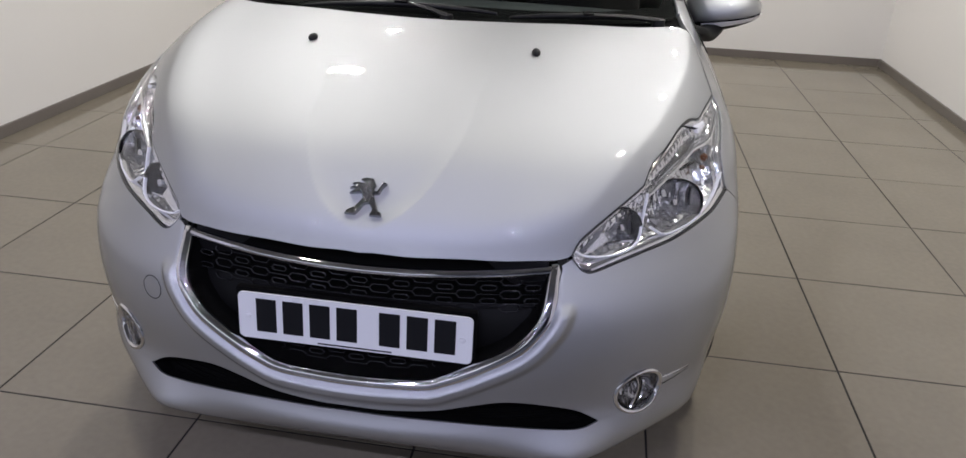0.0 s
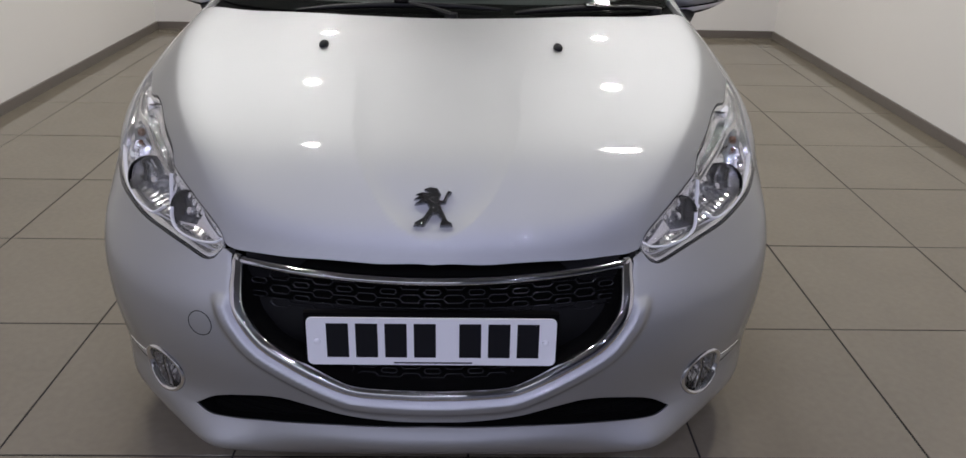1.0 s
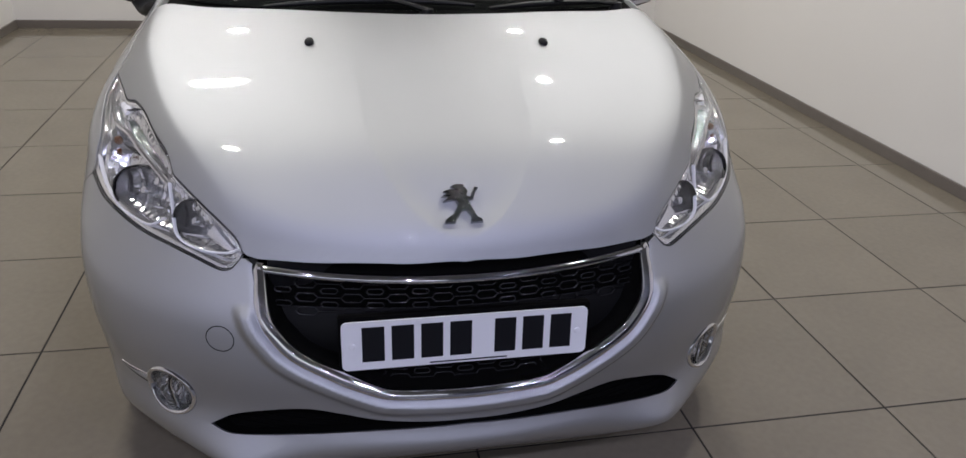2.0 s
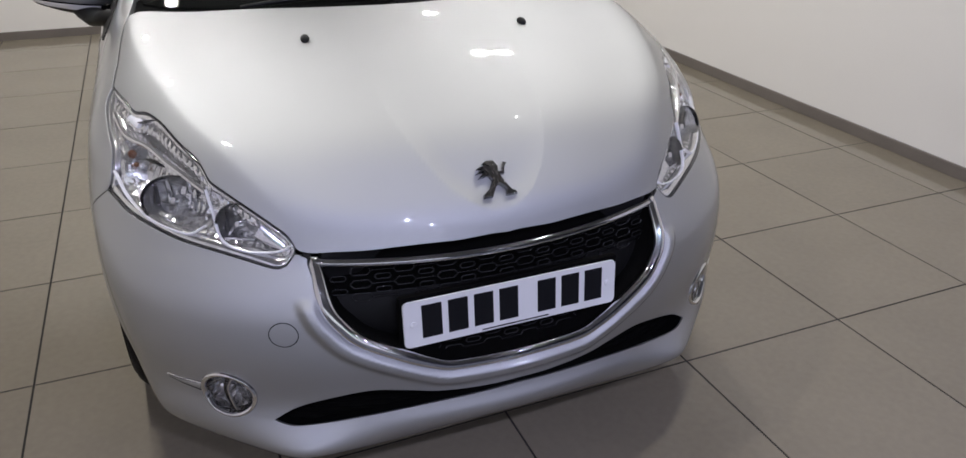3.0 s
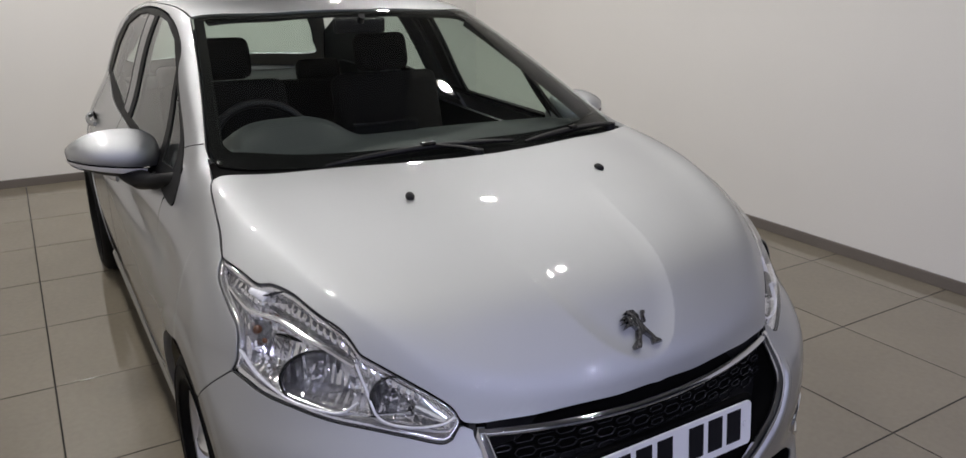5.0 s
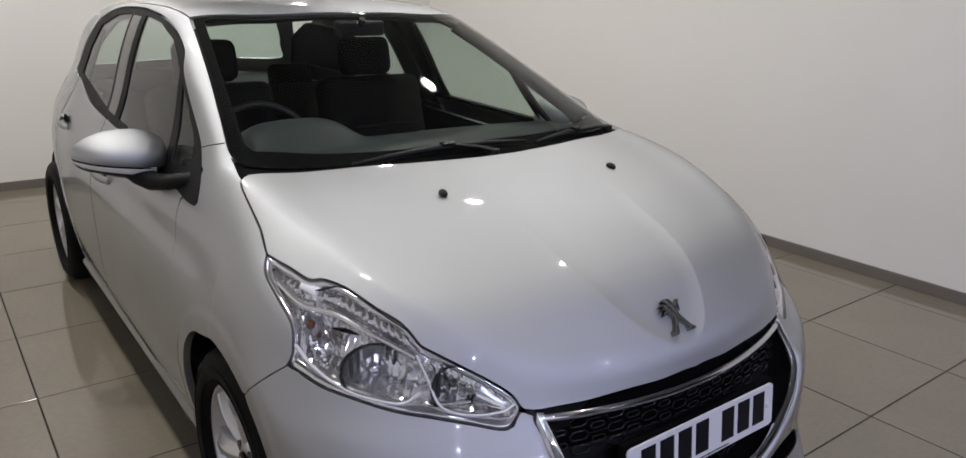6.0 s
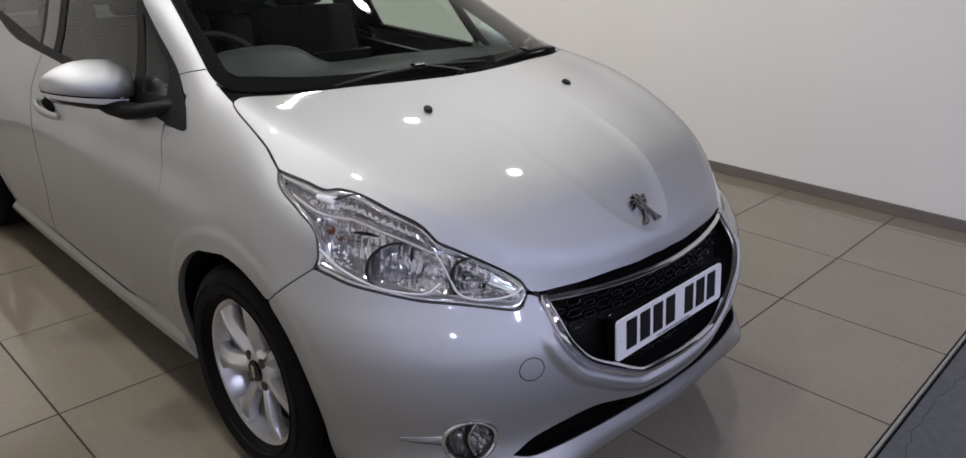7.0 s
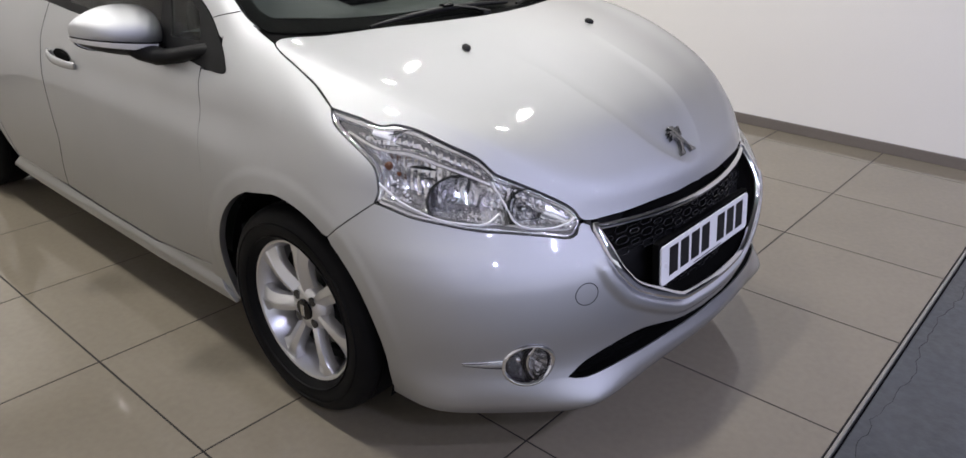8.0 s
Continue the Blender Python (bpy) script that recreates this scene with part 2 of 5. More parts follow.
def side_width(y, z):
    flare = 0.012 * np.exp(-((y - 0.77) / 0.30) ** 2) * ease(0.25, 0.5, z) * (1 - ease(0.62, 0.82, z))
    tail = 0.13 * ease(2.7, 4.1, y) ** 1.5 + 0.014 * np.exp(-((z - 0.795) / 0.055) ** 2) * ease(0.72, 1.05, y) * (1 - ease(1.7, 2.6, y))
    return side_line(z) + flare - tail

def body_field(p):
    """Below nought inside the car's lower body; about metres near its skin."""
    x, y, z = np.abs(p[..., 0]), p[..., 1], p[..., 2]
    w = side_width(y, z)
    reach = 0.50 + 0.11 * ease(0.60, 0.74, z)
    ahead = np.maximum(nose_line(z) + reach - y, 0) / reach
    k = 2.0
    shell = (((x / w) ** k + ahead**k) ** (1 / k) - 1) * w * 0.85
    # the lip under the intake runs straight across and is cut off at its corners
    nose = nose_line(z) + 0.020
    ahead, corner, side = nose + 0.03 * x**2 - y, ((x - 0.50) - (y - nose)) * 0.7071, x - w
    blunt = 0.5 * (ahead + corner + np.sqrt((ahead - corner) ** 2 + 0.03**2))
    blunt = 0.5 * (blunt + side + np.sqrt((blunt - side) ** 2 + 0.05**2))
    mix = (1 - ease(0.20, 0.285, z)) * (1 - ease(0.5, 0.8, y))
    shell = shell * (1 - mix) + blunt * mix
    top = (z - bonnet_height(x, y)) * 0.8
    d = shell - top
    return 0.5 * (shell + top + np.sqrt(d * d + 0.035**2)) + 0.75 * hollow(x, y) * ease(0.60, 0.66, z)

def skin_normal(p, field=body_field, e=2e-3):
    g = np.stack([field(p + np.eye(3)[i] * e) - field(p - np.eye(3)[i] * e) for i in range(3)], -1)
    return g / np.linalg.norm(g, axis=-1, keepdims=True)


def side_field(p):
    return np.abs(p[..., 0]) - side_width(p[..., 1], p[..., 2])


roof_line = spline((1.4, 1.65, 1.9, 2.3, 2.8, 3.2, 3.5), (1.355, 1.402, 1.432, 1.447, 1.425, 1.378, 1.325))


def cabin_top(x, y):
    """Height of the windscreen, roof and rear window, one running into the next."""
    x = np.abs(x)
    base, head = 0.83 + 0.30 * x**2, 1.62 + 0.45 * x**2
    v = (y - base) / (head - base)
    screen = 0.995 + v * (0.395 - 0.11 * x**2) + 0.05 * v * (1 - v)
    roof = roof_line(y) - 0.11 * x**2
    rear = 1.34 - (y - 3.42) * 0.95 - 0.12 * x**2
    low = np.minimum(screen, rear)
    d = low - roof
    return 0.5 * (low + roof - np.sqrt(d * d + 0.03**2))


def cabin_field(p):
    side, top = side_field(p) * 0.9, (p[..., 2] - cabin_top(p[..., 0], p[..., 1])) * 0.85
    d = side - top
    return 0.5 * (side + top + np.sqrt(d * d + 0.04**2))


AXIS = 1.0
def lay(kind, a, b, field=body_field):
    """Points of the skin: 'front' from (angle, height), 'top' from (x, y), 'side' from (y, height) on the car's left,
    'ring' from (y, half the angle up from a line inside the car)."""
    a, b = np.asarray(a, float), np.asarray(b, float)
    nil = np.zeros_like(a)
    if kind == "front":
        o, d = np.stack([nil, nil + AXIS, b], -1), np.stack([np.sin(a), -np.cos(a), nil], -1)
        lo, hi = 0.15, 1.6
    elif kind == "ring":
        o, d = np.stack([nil + 0.3, a, nil + 0.6], -1), np.stack([np.cos(b * 2), nil, np.sin(b * 2)], -1)
        lo, hi = 0.05, 0.9
    elif kind == "top":
        o, d = np.stack([a, b, nil + 0.3], -1), np.stack([nil, nil, nil + 1.0], -1)
        lo, hi = 0.0, 1.5
    else:
        o, d = np.stack([nil, a, b], -1), np.stack([nil + 1.0, nil, nil], -1)
        lo, hi = 0.2, 1.1
    lo, hi = nil + lo, nil + hi
    for _ in range(26):
        mid = (lo + hi) / 2
        inside = field(o + d * mid[..., None]) < 0
        lo, hi = np.where(inside, mid, lo), np.where(inside, hi, mid)
    return o + d * ((lo + hi) / 2)[..., None]


# ---- mesh helpers ----
def mesh(name, verts, faces, mat, normals=None, smooth=True):
    me = bpy.data.meshes.new(name)
    me.from_pydata([tuple(v) for v in verts], [], [tuple(f) for f in faces])
    me.materials.append(mat)
    me.polygons.foreach_set("use_smooth", [smooth] * len(me.polygons))
    if normals is not None:
        me.normals_split_custom_set_from_vertices([tuple(v) for v in normals])
    me.update()
    return me


def child(ob, parent, label=""):
    if parent is not None:
        ob.parent = parent
        ob.matrix_parent_inverse = Matrix.Identity(4)
    return tagged(ob, label)


def part(name, bm, mat, parent, label="", smooth=True, angle=40):
    """Links a bmesh as one mesh object under a thing or a part."""
    me = bpy.data.meshes.new(name)
    bmesh.ops.recalc_face_normals(bm, faces=bm.faces)
    bm.to_mesh(me)
    bm.free()
    me.materials.append(mat)
    if smooth:
        me.polygons.foreach_set("use_smooth", [True] * len(me.polygons))
        me.set_sharp_from_angle(angle=radians(angle))
    return child(new(name, me), parent, label)


def thing(name, label, category, m=None, group="", kind=""):
    ob = tagged(new(name), label, category, group, kind)
    ob.empty_display_size = 0.1
    if m is not None:
        ob.matrix_world = m
    return ob


def box(bm, x0, x1, y0, y1, z0, z1, bevel=0.0, segments=2, m=None):
    made = bmesh.ops.create_cube(bm, size=1.0, matrix=Matrix.LocRotScale(((x0 + x1) / 2, (y0 + y1) / 2, (z0 + z1) / 2), None, (x1 - x0, y1 - y0, z1 - z0)))
    vs = made["verts"]
    if bevel:
        es = list({e for v in vs for e in v.link_edges})
        out = bmesh.ops.bevel(bm, geom=es, offset=bevel, segments=segments, affect="EDGES", profile=0.6)
        vs = list({v for f in out["faces"] for v in f.verts} | {v for v in vs if v.is_valid})
    if m is not None:
        bmesh.ops.transform(bm, matrix=m, verts=vs)
    return bm


def boxed(*args, **kw):
    return box(bmesh.new(), *args, **kw)


def lathe(profile, steps=64, axis="X"):
    """A turned body: profile rows of (along the axis, radius)."""
    bm, rings = bmesh.new(), []
    for along, r in profile:
        ring = []
        for k in range(steps):
            a = 2 * math.pi * k / steps
            p = (along, r * math.cos(a), r * math.sin(a))
            ring.append(bm.verts.new(p if axis == "X" else (p[1], p[2], p[0]) if axis == "Z" else (p[1], p[0], p[2])))
        rings.append(ring)
    for a, b in zip(rings, rings[1:]):
        for k in range(steps):
            bm.faces.new((a[k], a[(k + 1) % steps], b[(k + 1) % steps], b[k]))
    for ring in (rings[0], rings[-1]):
        if profile[rings.index(ring)][1] < 0.02:
            bm.faces.new(ring)
    return bm


def tube(path, wide, thick=None, up=None, steps=10, closed=False, taper=None, bm=None):
    """A rounded bar along a path; wide across, thick along up."""
    bm = bm or bmesh.new()
    path = np.array(path, float)
    thick = thick or wide
    n, rings = len(path), []
    for i in range(n):
        before, after = path[(i - 1) % n if closed else max(i - 1, 0)], path[(i + 1) % n if closed else min(i + 1, n - 1)]
        way = (after - before) / (np.linalg.norm(after - before) + 1e-9)
        u = np.array(up[i] if up is not None and np.ndim(up) == 2 else up if up is not None else (0, 0, 1.0), float)
        u = u - way * (u @ way)
        u /= np.linalg.norm(u) + 1e-9
        s = np.cross(way, u)
        k = taper[i] if taper is not None else 1.0
        rings.append([bm.verts.new(path[i] + k * (s * math.cos(a) * wide / 2 + u * math.sin(a) * thick / 2)) for a in np.arange(steps) * 2 * math.pi / steps])
    for i in range(n if closed else n - 1):
        a, b = rings[i], rings[(i + 1) % n]
        for k in range(steps):
            bm.faces.new((a[k], a[(k + 1) % steps], b[(k + 1) % steps], b[k]))
    if not closed:
        bm.faces.new(rings[0])
        bm.faces.new(rings[-1])
    return bm


def curve(points, step=0.006, corners=(), closed=False):
    """A smooth line through the points, sharp at the numbered corners."""
    p = np.array(points, float)
    n, out = len(p), []
    for i in range(n if closed else n - 1):
        a, b = p[i], p[(i + 1) % n]
        before = p[(i - 1) % n] if closed or i > 0 else 2 * a - b
        after = p[(i + 2) % n] if closed or i + 2 < n else 2 * b - a
        ta = (b - before) / 2 if i not in corners else (b - a)
        tb = (after - a) / 2 if (i + 1) % n not in corners else (b - a)
        k = max(2, int(np.ceil(np.linalg.norm(b - a) / step)))
        t = (np.arange(k) / k)[:, None]
        out.append((2 * t**3 - 3 * t**2 + 1) * a + (t**3 - 2 * t**2 + t) * ta + (3 * t**2 - 2 * t**3) * b + (t**3 - t**2) * tb)
    if not closed:
        out.append(p[-1:])
    return np.concatenate(out)


def within(poly, q):
    x, y = q[:, 0], q[:, 1]
    inside = np.zeros(len(q), bool)
    for (ax, ay), (bx, by) in zip(poly, np.roll(poly, -1, 0)):
        if ay != by:
            inside ^= ((ay > y) != (by > y)) & (x < (bx - ax) * (y - ay) / (by - ay) + ax)
    return inside


def shrink(poly, gap):
    """The outline moved inwards by gap."""
    area = 0.5 * np.sum(poly[:, 0] * np.roll(poly[:, 1], -1) - np.roll(poly[:, 0], -1) * poly[:, 1])
    t = np.roll(poly, -1, 0) - np.roll(poly, 1, 0)
    t /= np.linalg.norm(t, axis=1, keepdims=True) + 1e-9
    return poly + gap * np.sign(area) * np.stack([-t[:, 1], t[:, 0]], -1)


def nearest(poly, q):
    a, b = poly, np.roll(poly, -1, 0)
    d = b - a
    t = ((q[:, None] - a) * d).sum(-1) / ((d * d).sum(-1) + 1e-12)
    r = a + np.clip(t, 0, 1)[..., None] * d
    return r[np.arange(len(q)), ((r - q[:, None]) ** 2).sum(-1).argmin(1)]


def away_from(line, q):
    """Distance of points from an open line."""
    a, d = line[:-1], np.diff(line, axis=0)
    t = np.clip(((q[:, None] - a) * d).sum(-1) / ((d * d).sum(-1) + 1e-12), 0, 1)
    return np.sqrt((((a + t[..., None] * d) - q[:, None]) ** 2).sum(-1)).min(1)


def sheet(poly, holes, step):
    """A net over the outline less the holes, its rim laid on the outlines: points, quads, rim edges."""
    lo, hi = poly.min(0) - step, poly.max(0) + step
    nx, ny = (np.ceil((hi - lo) / step).astype(int) + 1)
    gx, gy = np.meshgrid(lo[0] + step * np.arange(nx), lo[1] + step * np.arange(ny), indexing="ij")
    q = np.stack([gx.ravel(), gy.ravel()], -1)
    i, j = np.meshgrid(np.arange(nx - 1), np.arange(ny - 1), indexing="ij")
    c = (i * ny + j).ravel()
    quads = np.stack([c, c + ny, c + ny + 1, c + 1], -1)
    mid = q[quads].mean(1)
    keep = within(poly, mid)
    for h in holes:
        keep &= ~within(h, mid)
    quads = quads[keep]
    used, quads = np.unique(quads, return_inverse=True)
    q, quads = q[used], quads.reshape(-1, 4)
    edges = np.concatenate([quads[:, [k, (k + 1) % 4]] for k in range(4)])
    key = np.sort(edges, 1)
    _, first, count = np.unique(key, axis=0, return_index=True, return_counts=True)
    rim = edges[first[count == 1]]
    at = np.unique(rim)
    lines = [poly, *holes]
    tries = np.stack([nearest(h, q[at]) for h in lines])
    best = ((tries - q[at]) ** 2).sum(-1).argmin(0)
    q[at] = tries[best, np.arange(len(at))]
    near = np.concatenate([quads[:, [k, (k + 1) % 4]] for k in range(4)])
    fixed = np.zeros(len(q), bool)
    fixed[at] = True
    for _ in range(3):
        total, times = np.zeros_like(q), np.zeros(len(q))
        np.add.at(total, near[:, 0], q[near[:, 1]])
        np.add.at(total, near[:, 1], q[near[:, 0]])
        np.add.at(times, near[:, 0], 1)
        np.add.at(times, near[:, 1], 1)
        q = np.where(fixed[:, None], q, 0.5 * q + 0.5 * total / times[:, None])
    return q, quads, rim


def panel(name, kind, poly, mat, parent, label="", holes=(), field=body_field, step=0.01, gap=0.0018, deep=0.012, side=1, out=0.0, relief=None, soften=2e-3):
    """A piece of the car's skin with its edges turned in. side: -1 for the mirror image."""
    poly = shrink(np.array(poly, float), gap) if gap else np.array(poly, float)
    q, quads, rim = sheet(poly, list(holes), step)
    p = lay(kind, q[:, 0], q[:, 1], field)
    n = skin_normal(p, field, soften)
    if relief is None:
        p = p + n * out
    else:
        def raised(r):
            s = lay(kind, r[:, 0], r[:, 1], field)
            return s + skin_normal(s, field) * (out + relief(r, s))[:, None]
        p, away = raised(q), n
        n = np.cross(raised(q + (0.002, 0)) - p, raised(q + (0, 0.002)) - p)
        n /= np.linalg.norm(n, axis=1, keepdims=True) + 1e-12
        n *= np.sign((n * away).sum(-1))[:, None]
    flip = np.array((side, 1, 1.0))
    p, n = p * flip, n * flip
    a, b, c = p[quads[:, 0]], p[quads[:, 1]], p[quads[:, 2]]
    if np.median((np.cross(b - a, c - a) * n[quads[:, 0]]).sum(-1)) < 0:
        quads, rim = quads[:, ::-1], rim[:, ::-1]
    at = np.unique(rim)
    spot = {v: k for k, v in enumerate(at)}
    # the turned-in edge: a small round and then the flange
    outward = np.zeros((len(at), 3))
    for u, v in rim:
        w = np.cross(p[v] - p[u], n[u])
        w /= np.linalg.norm(w) + 1e-12
        outward[spot[u]] += w
        outward[spot[v]] += w
    outward /= np.linalg.norm(outward, axis=1, keepdims=True) + 1e-9
    pa, na = p[at], n[at]
    rows = [pa, pa + outward * 0.0008 - na * 0.0012, pa + outward * 0.0008 - na * deep]
    norms = [0.8 * na + 0.6 * outward, outward, outward]
    base, verts, normals, faces = len(p), [p], [n], [tuple(f) for f in quads]
    for r, m in zip(rows, norms):
        verts.append(r)
        normals.append(m)
    k = len(at)
    for u, v in rim:
        i, j = spot[u], spot[v]
        for row in range(2):
            s = base + row * k
            faces.append((s + j, s + i, s + k + i, s + k + j))
    verts, normals = np.concatenate(verts), np.concatenate(normals)
    normals /= np.linalg.norm(normals, axis=1, keepdims=True) + 1e-12
    return child(new(name, mesh(name, verts, faces, mat, normals)), parent, label)


def grid(name, points, mat, parent, label="", smooth=True, closed=False):
    """A smooth sheet through rows of points."""
    p = np.array(points, float)
    r, c = p.shape[:2]
    faces = [(i * c + j, i * c + (j + 1) % c, (i + 1) * c + (j + 1) % c, (i + 1) * c + j) for i in range(r - 1) for j in range(c if closed else c - 1)]
    return child(new(name, mesh(name, p.reshape(-1, 3), faces, mat, smooth=smooth)), parent, label)


# ---- the room ----
def slab(name, x0, x1, y0, y1, z0, z1, mat, label, category, kind="structure"):
    ob = part(name, boxed(x0, x1, y0, y1, z0, z1), mat, None, smooth=False)
    return tagged(ob, label, category, kind=kind)


L, R, B, Fr = ROOM["left"], ROOM["right"], ROOM["back"], ROOM["front"]
T = 0.15
HL, HR, HF = HALL["left"], HALL["right"], HALL["front"]
slab("wall_left", L - T, L, Fr, B + T, -0.05, CEILING, WALL, "plain white painted showroom wall beside the car", "wall")
slab("wall_right", R, R + T, Fr, B + T, -0.05, CEILING, WALL, "plain white painted showroom wall beside the car", "wall")
slab("wall_back", L, R, B, B + T, -0.05, CEILING, WALL, "plain white painted showroom wall behind the car", "wall")
slab("ceiling", HL - T, HR + T, HF - T, B + T, CEILING, CEILING + 0.12, CEIL, "dark grey painted ceiling with recessed lamps", "ceiling")
# the wider hall behind the camera, unseen, with an assumed opening for the fill
slab("wall_hall", HL, L - T, Fr, Fr + T, -0.05, CEILING, HALL_WALL, "dark grey painted hall wall beside the car bay", "wall")
slab("wall_hall", R + T, HR, Fr, Fr + T, -0.05, CEILING, HALL_WALL, "dark grey painted hall wall beside the car bay", "wall")
slab("wall_hall", HL - T, HL, HF - T, Fr + T, -0.05, CEILING, HALL_WALL, "dark grey painted end wall of the hall", "wall")
slab("wall_hall", HR, HR + T, HF - T, Fr + T, -0.05, CEILING, HALL_WALL, "dark grey painted end wall of the hall", "wall")
slab("wall_front", HL, HR, HF - T, HF, -0.05, 0.50, HALL_WALL, "unseen dark grey wall under the assumed light opening", "wall")
slab("wall_front", 0.65, HR, HF - T, HF, 0.50, 2.72, HALL_WALL, "unseen dark grey wall beside the assumed light opening", "wall")
slab("wall_front", HL, HR, HF - T, HF, 2.72, CEILING, HALL_WALL, "unseen dark grey wall over the assumed light opening", "wall")

for name, x0, x1, y0, y1 in (("baseboard_left", L, L + 0.016, EDGE, B), ("baseboard_right", R - 0.016, R, EDGE, B), ("baseboard_back", L + 0.016, R - 0.016, B - 0.016, B)):
    ob = part(name, boxed(x0, x1, y0, y1, 0.0, 0.062, bevel=0.003), SKIRT, None, smooth=False)
    tagged(ob, "dark grey-brown tiled skirting at the foot of the wall", "skirting", kind="structure")

# floor: a dark bed with porcelain tiles on it
floor = slab("floor", L, R, EDGE, B, -0.06, -0.0016, GROUT, "glossy beige porcelain tiles with dark thin joints", "floor")


def tile_mesh(w, d):
    bm = boxed(-w / 2, w / 2, -d / 2, d / 2, -0.012, 0.0, bevel=0.0005, segments=1)
    me = bpy.data.meshes.new("floor_tile")
    bm.to_mesh(me)
    bm.free()
    me.materials.append(TILE)
    return me


tile_kinds = {}
JOINT = 0.0058
for i in range(-6, 7):
    for j in range(-2, 10):
        x0, x1 = max(TILE_X + i * PITCH, L), min(TILE_X + (i + 1) * PITCH, R)
        y0, y1 = max(TILE_Y + j * PITCH, EDGE), min(TILE_Y + (j + 1) * PITCH, B)
        if 0 < y0 - EDGE < 0.04:
            y0 = EDGE
        w, d = x1 - x0 - JOINT, y1 - y0 - JOINT
        if w < 0.03 or d < 0.03:
            continue
        key = (round(w, 3), round(d, 3))
        if key not in tile_kinds:
            tile_kinds[key] = tile_mesh(*key)
        child(new("floor_tile", tile_kinds[key]), floor).matrix_basis = pose((x0 + x1) / 2, (y0 + y1) / 2, random.uniform(-0.0004, 0.0004), random.uniform(-0.03, 0.03), random.uniform(-0.03, 0.03), 0)

# the painted concrete in front of the tiles, and the strip between
slab("concrete_floor", HL, HR, HF - T, EDGE - 0.021, -0.06, -0.012, CONCRETE, "dark grey painted concrete floor with a fine crack", "floor")
strip = part("threshold_strip", boxed(L, R, EDGE - 0.014, EDGE - 0.003, -0.03, 0.001, bevel=0.002), ALU, None, smooth=False)
tagged(strip, "thin aluminium edge strip along the tiles", "edge strip", kind="structure")
gutter = part("floor_gap", boxed(L, R, EDGE - 0.021, EDGE - 0.014, -0.05, -0.016), DEEP, None, smooth=False)
tagged(gutter, "narrow black gap between strip and concrete", "gap", kind="structure")


def downlight(x, y):
    ob = thing("downlight", "round white recessed LED lamp in the ceiling, lit", "ceiling lamp", pose(x, y, CEILING), group="ceiling downlights")
    part("trim_ring", lathe([(-0.002, 0.078), (-0.010, 0.080), (-0.012, 0.090), (-0.008, 0.100), (0.0, 0.101)], 40, "Z"), CEIL, ob)
    part("diffuser", lathe([(-0.004, 0.079), (-0.0055, 0.01)], 40, "Z"), DIFFUSER, ob, "glowing white lamp glass")
    return ob


first_lamp = downlight(LAMP_X[0], LAMP_Y[0])
for lx in LAMP_X:
    for ly in LAMP_Y:
        if (lx, ly) != (LAMP_X[0], LAMP_Y[0]):
            copy_thing(first_lamp, pose(lx, ly, CEILING))


def spotlight(x, y):
    ob = thing("ceiling_spotlight", "small round recessed cool white ceiling spotlight, lit", "ceiling lamp", pose(x, y, CEILING), group="ceiling spotlights")
    part("trim_ring", lathe([(-0.002, 0.025), (-0.006, 0.026), (-0.008, 0.034), (-0.005, 0.042), (0.0, 0.043)], 32, "Z"), CEIL, ob)
    part("diffuser", lathe([(-0.003, 0.026), (-0.004, 0.008)], 32, "Z"), DIFFUSER, ob, "glowing white lamp glass")
    return ob


first_spot = spotlight(*SPOTS[0])
for lx, ly in SPOTS[1:]:
    copy_thing(first_spot, pose(lx, ly, CEILING))

# a fine crack that wanders through the concrete beside the strip
rng_crack = random.Random(5)
spots, x = [], -0.30
while x < 2.3:
    spots.append((x, -0.503 + 0.012 * math.sin(x * 9.0) + rng_crack.uniform(-0.009, 0.009), -0.0114))
    x += rng_crack.uniform(0.02, 0.05)
crack = part("floor_crack", tube(spots, 0.0018, 0.0010, up=(0, 0, 1), steps=4, taper=[rng_crack.uniform(0.5, 1.3) for _ in spots]), CRACK, None)
tagged(crack, "fine dark crack in the painted concrete", "crack", kind="structure")


# ---- the car ----
car = thing("car", "silver five-door hatchback car parked on the tiled showroom floor", "car", pose(0, 0, 0))
WHEEL_Y, REAR_Y, WHEEL_R, ARCH_R, ARCH_BACK = 0.770, 3.308, 0.305, 0.357, 0.005


def car_field(p):
    """Lower body and cabin together."""
    low = body_field(p)
    high = np.maximum(cabin_field(p), 0.80 - p[..., 1])
    d = low - high
    return 0.5 * (low + high - np.sqrt(d * d + 0.006**2))


def both(half):
    """A closed outline from its right half, which runs from the middle line to the middle line."""
    half = np.array(half, float)
    other = half[::-1] * (-1, 1)
    keep = np.abs(other[:, 0]) > 1e-6
    return np.concatenate([half, other[keep]])


def front_of(p):
    return np.stack([np.arctan2(p[:, 0], AXIS - p[:, 1]), p[:, 2]], -1)


def ring_of(p):
    return np.stack([p[:, 1], np.arctan2(p[:, 2] - 0.6, p[:, 0] - 0.3) / 2], -1)


def skin(a, z, deep=0.0):
    """A point of the nose at angle a and height z, sunk by deep."""
    p = lay("front", np.atleast_1d(a), np.atleast_1d(z))
    return p - skin_normal(p) * np.atleast_1d(deep)[:, None]


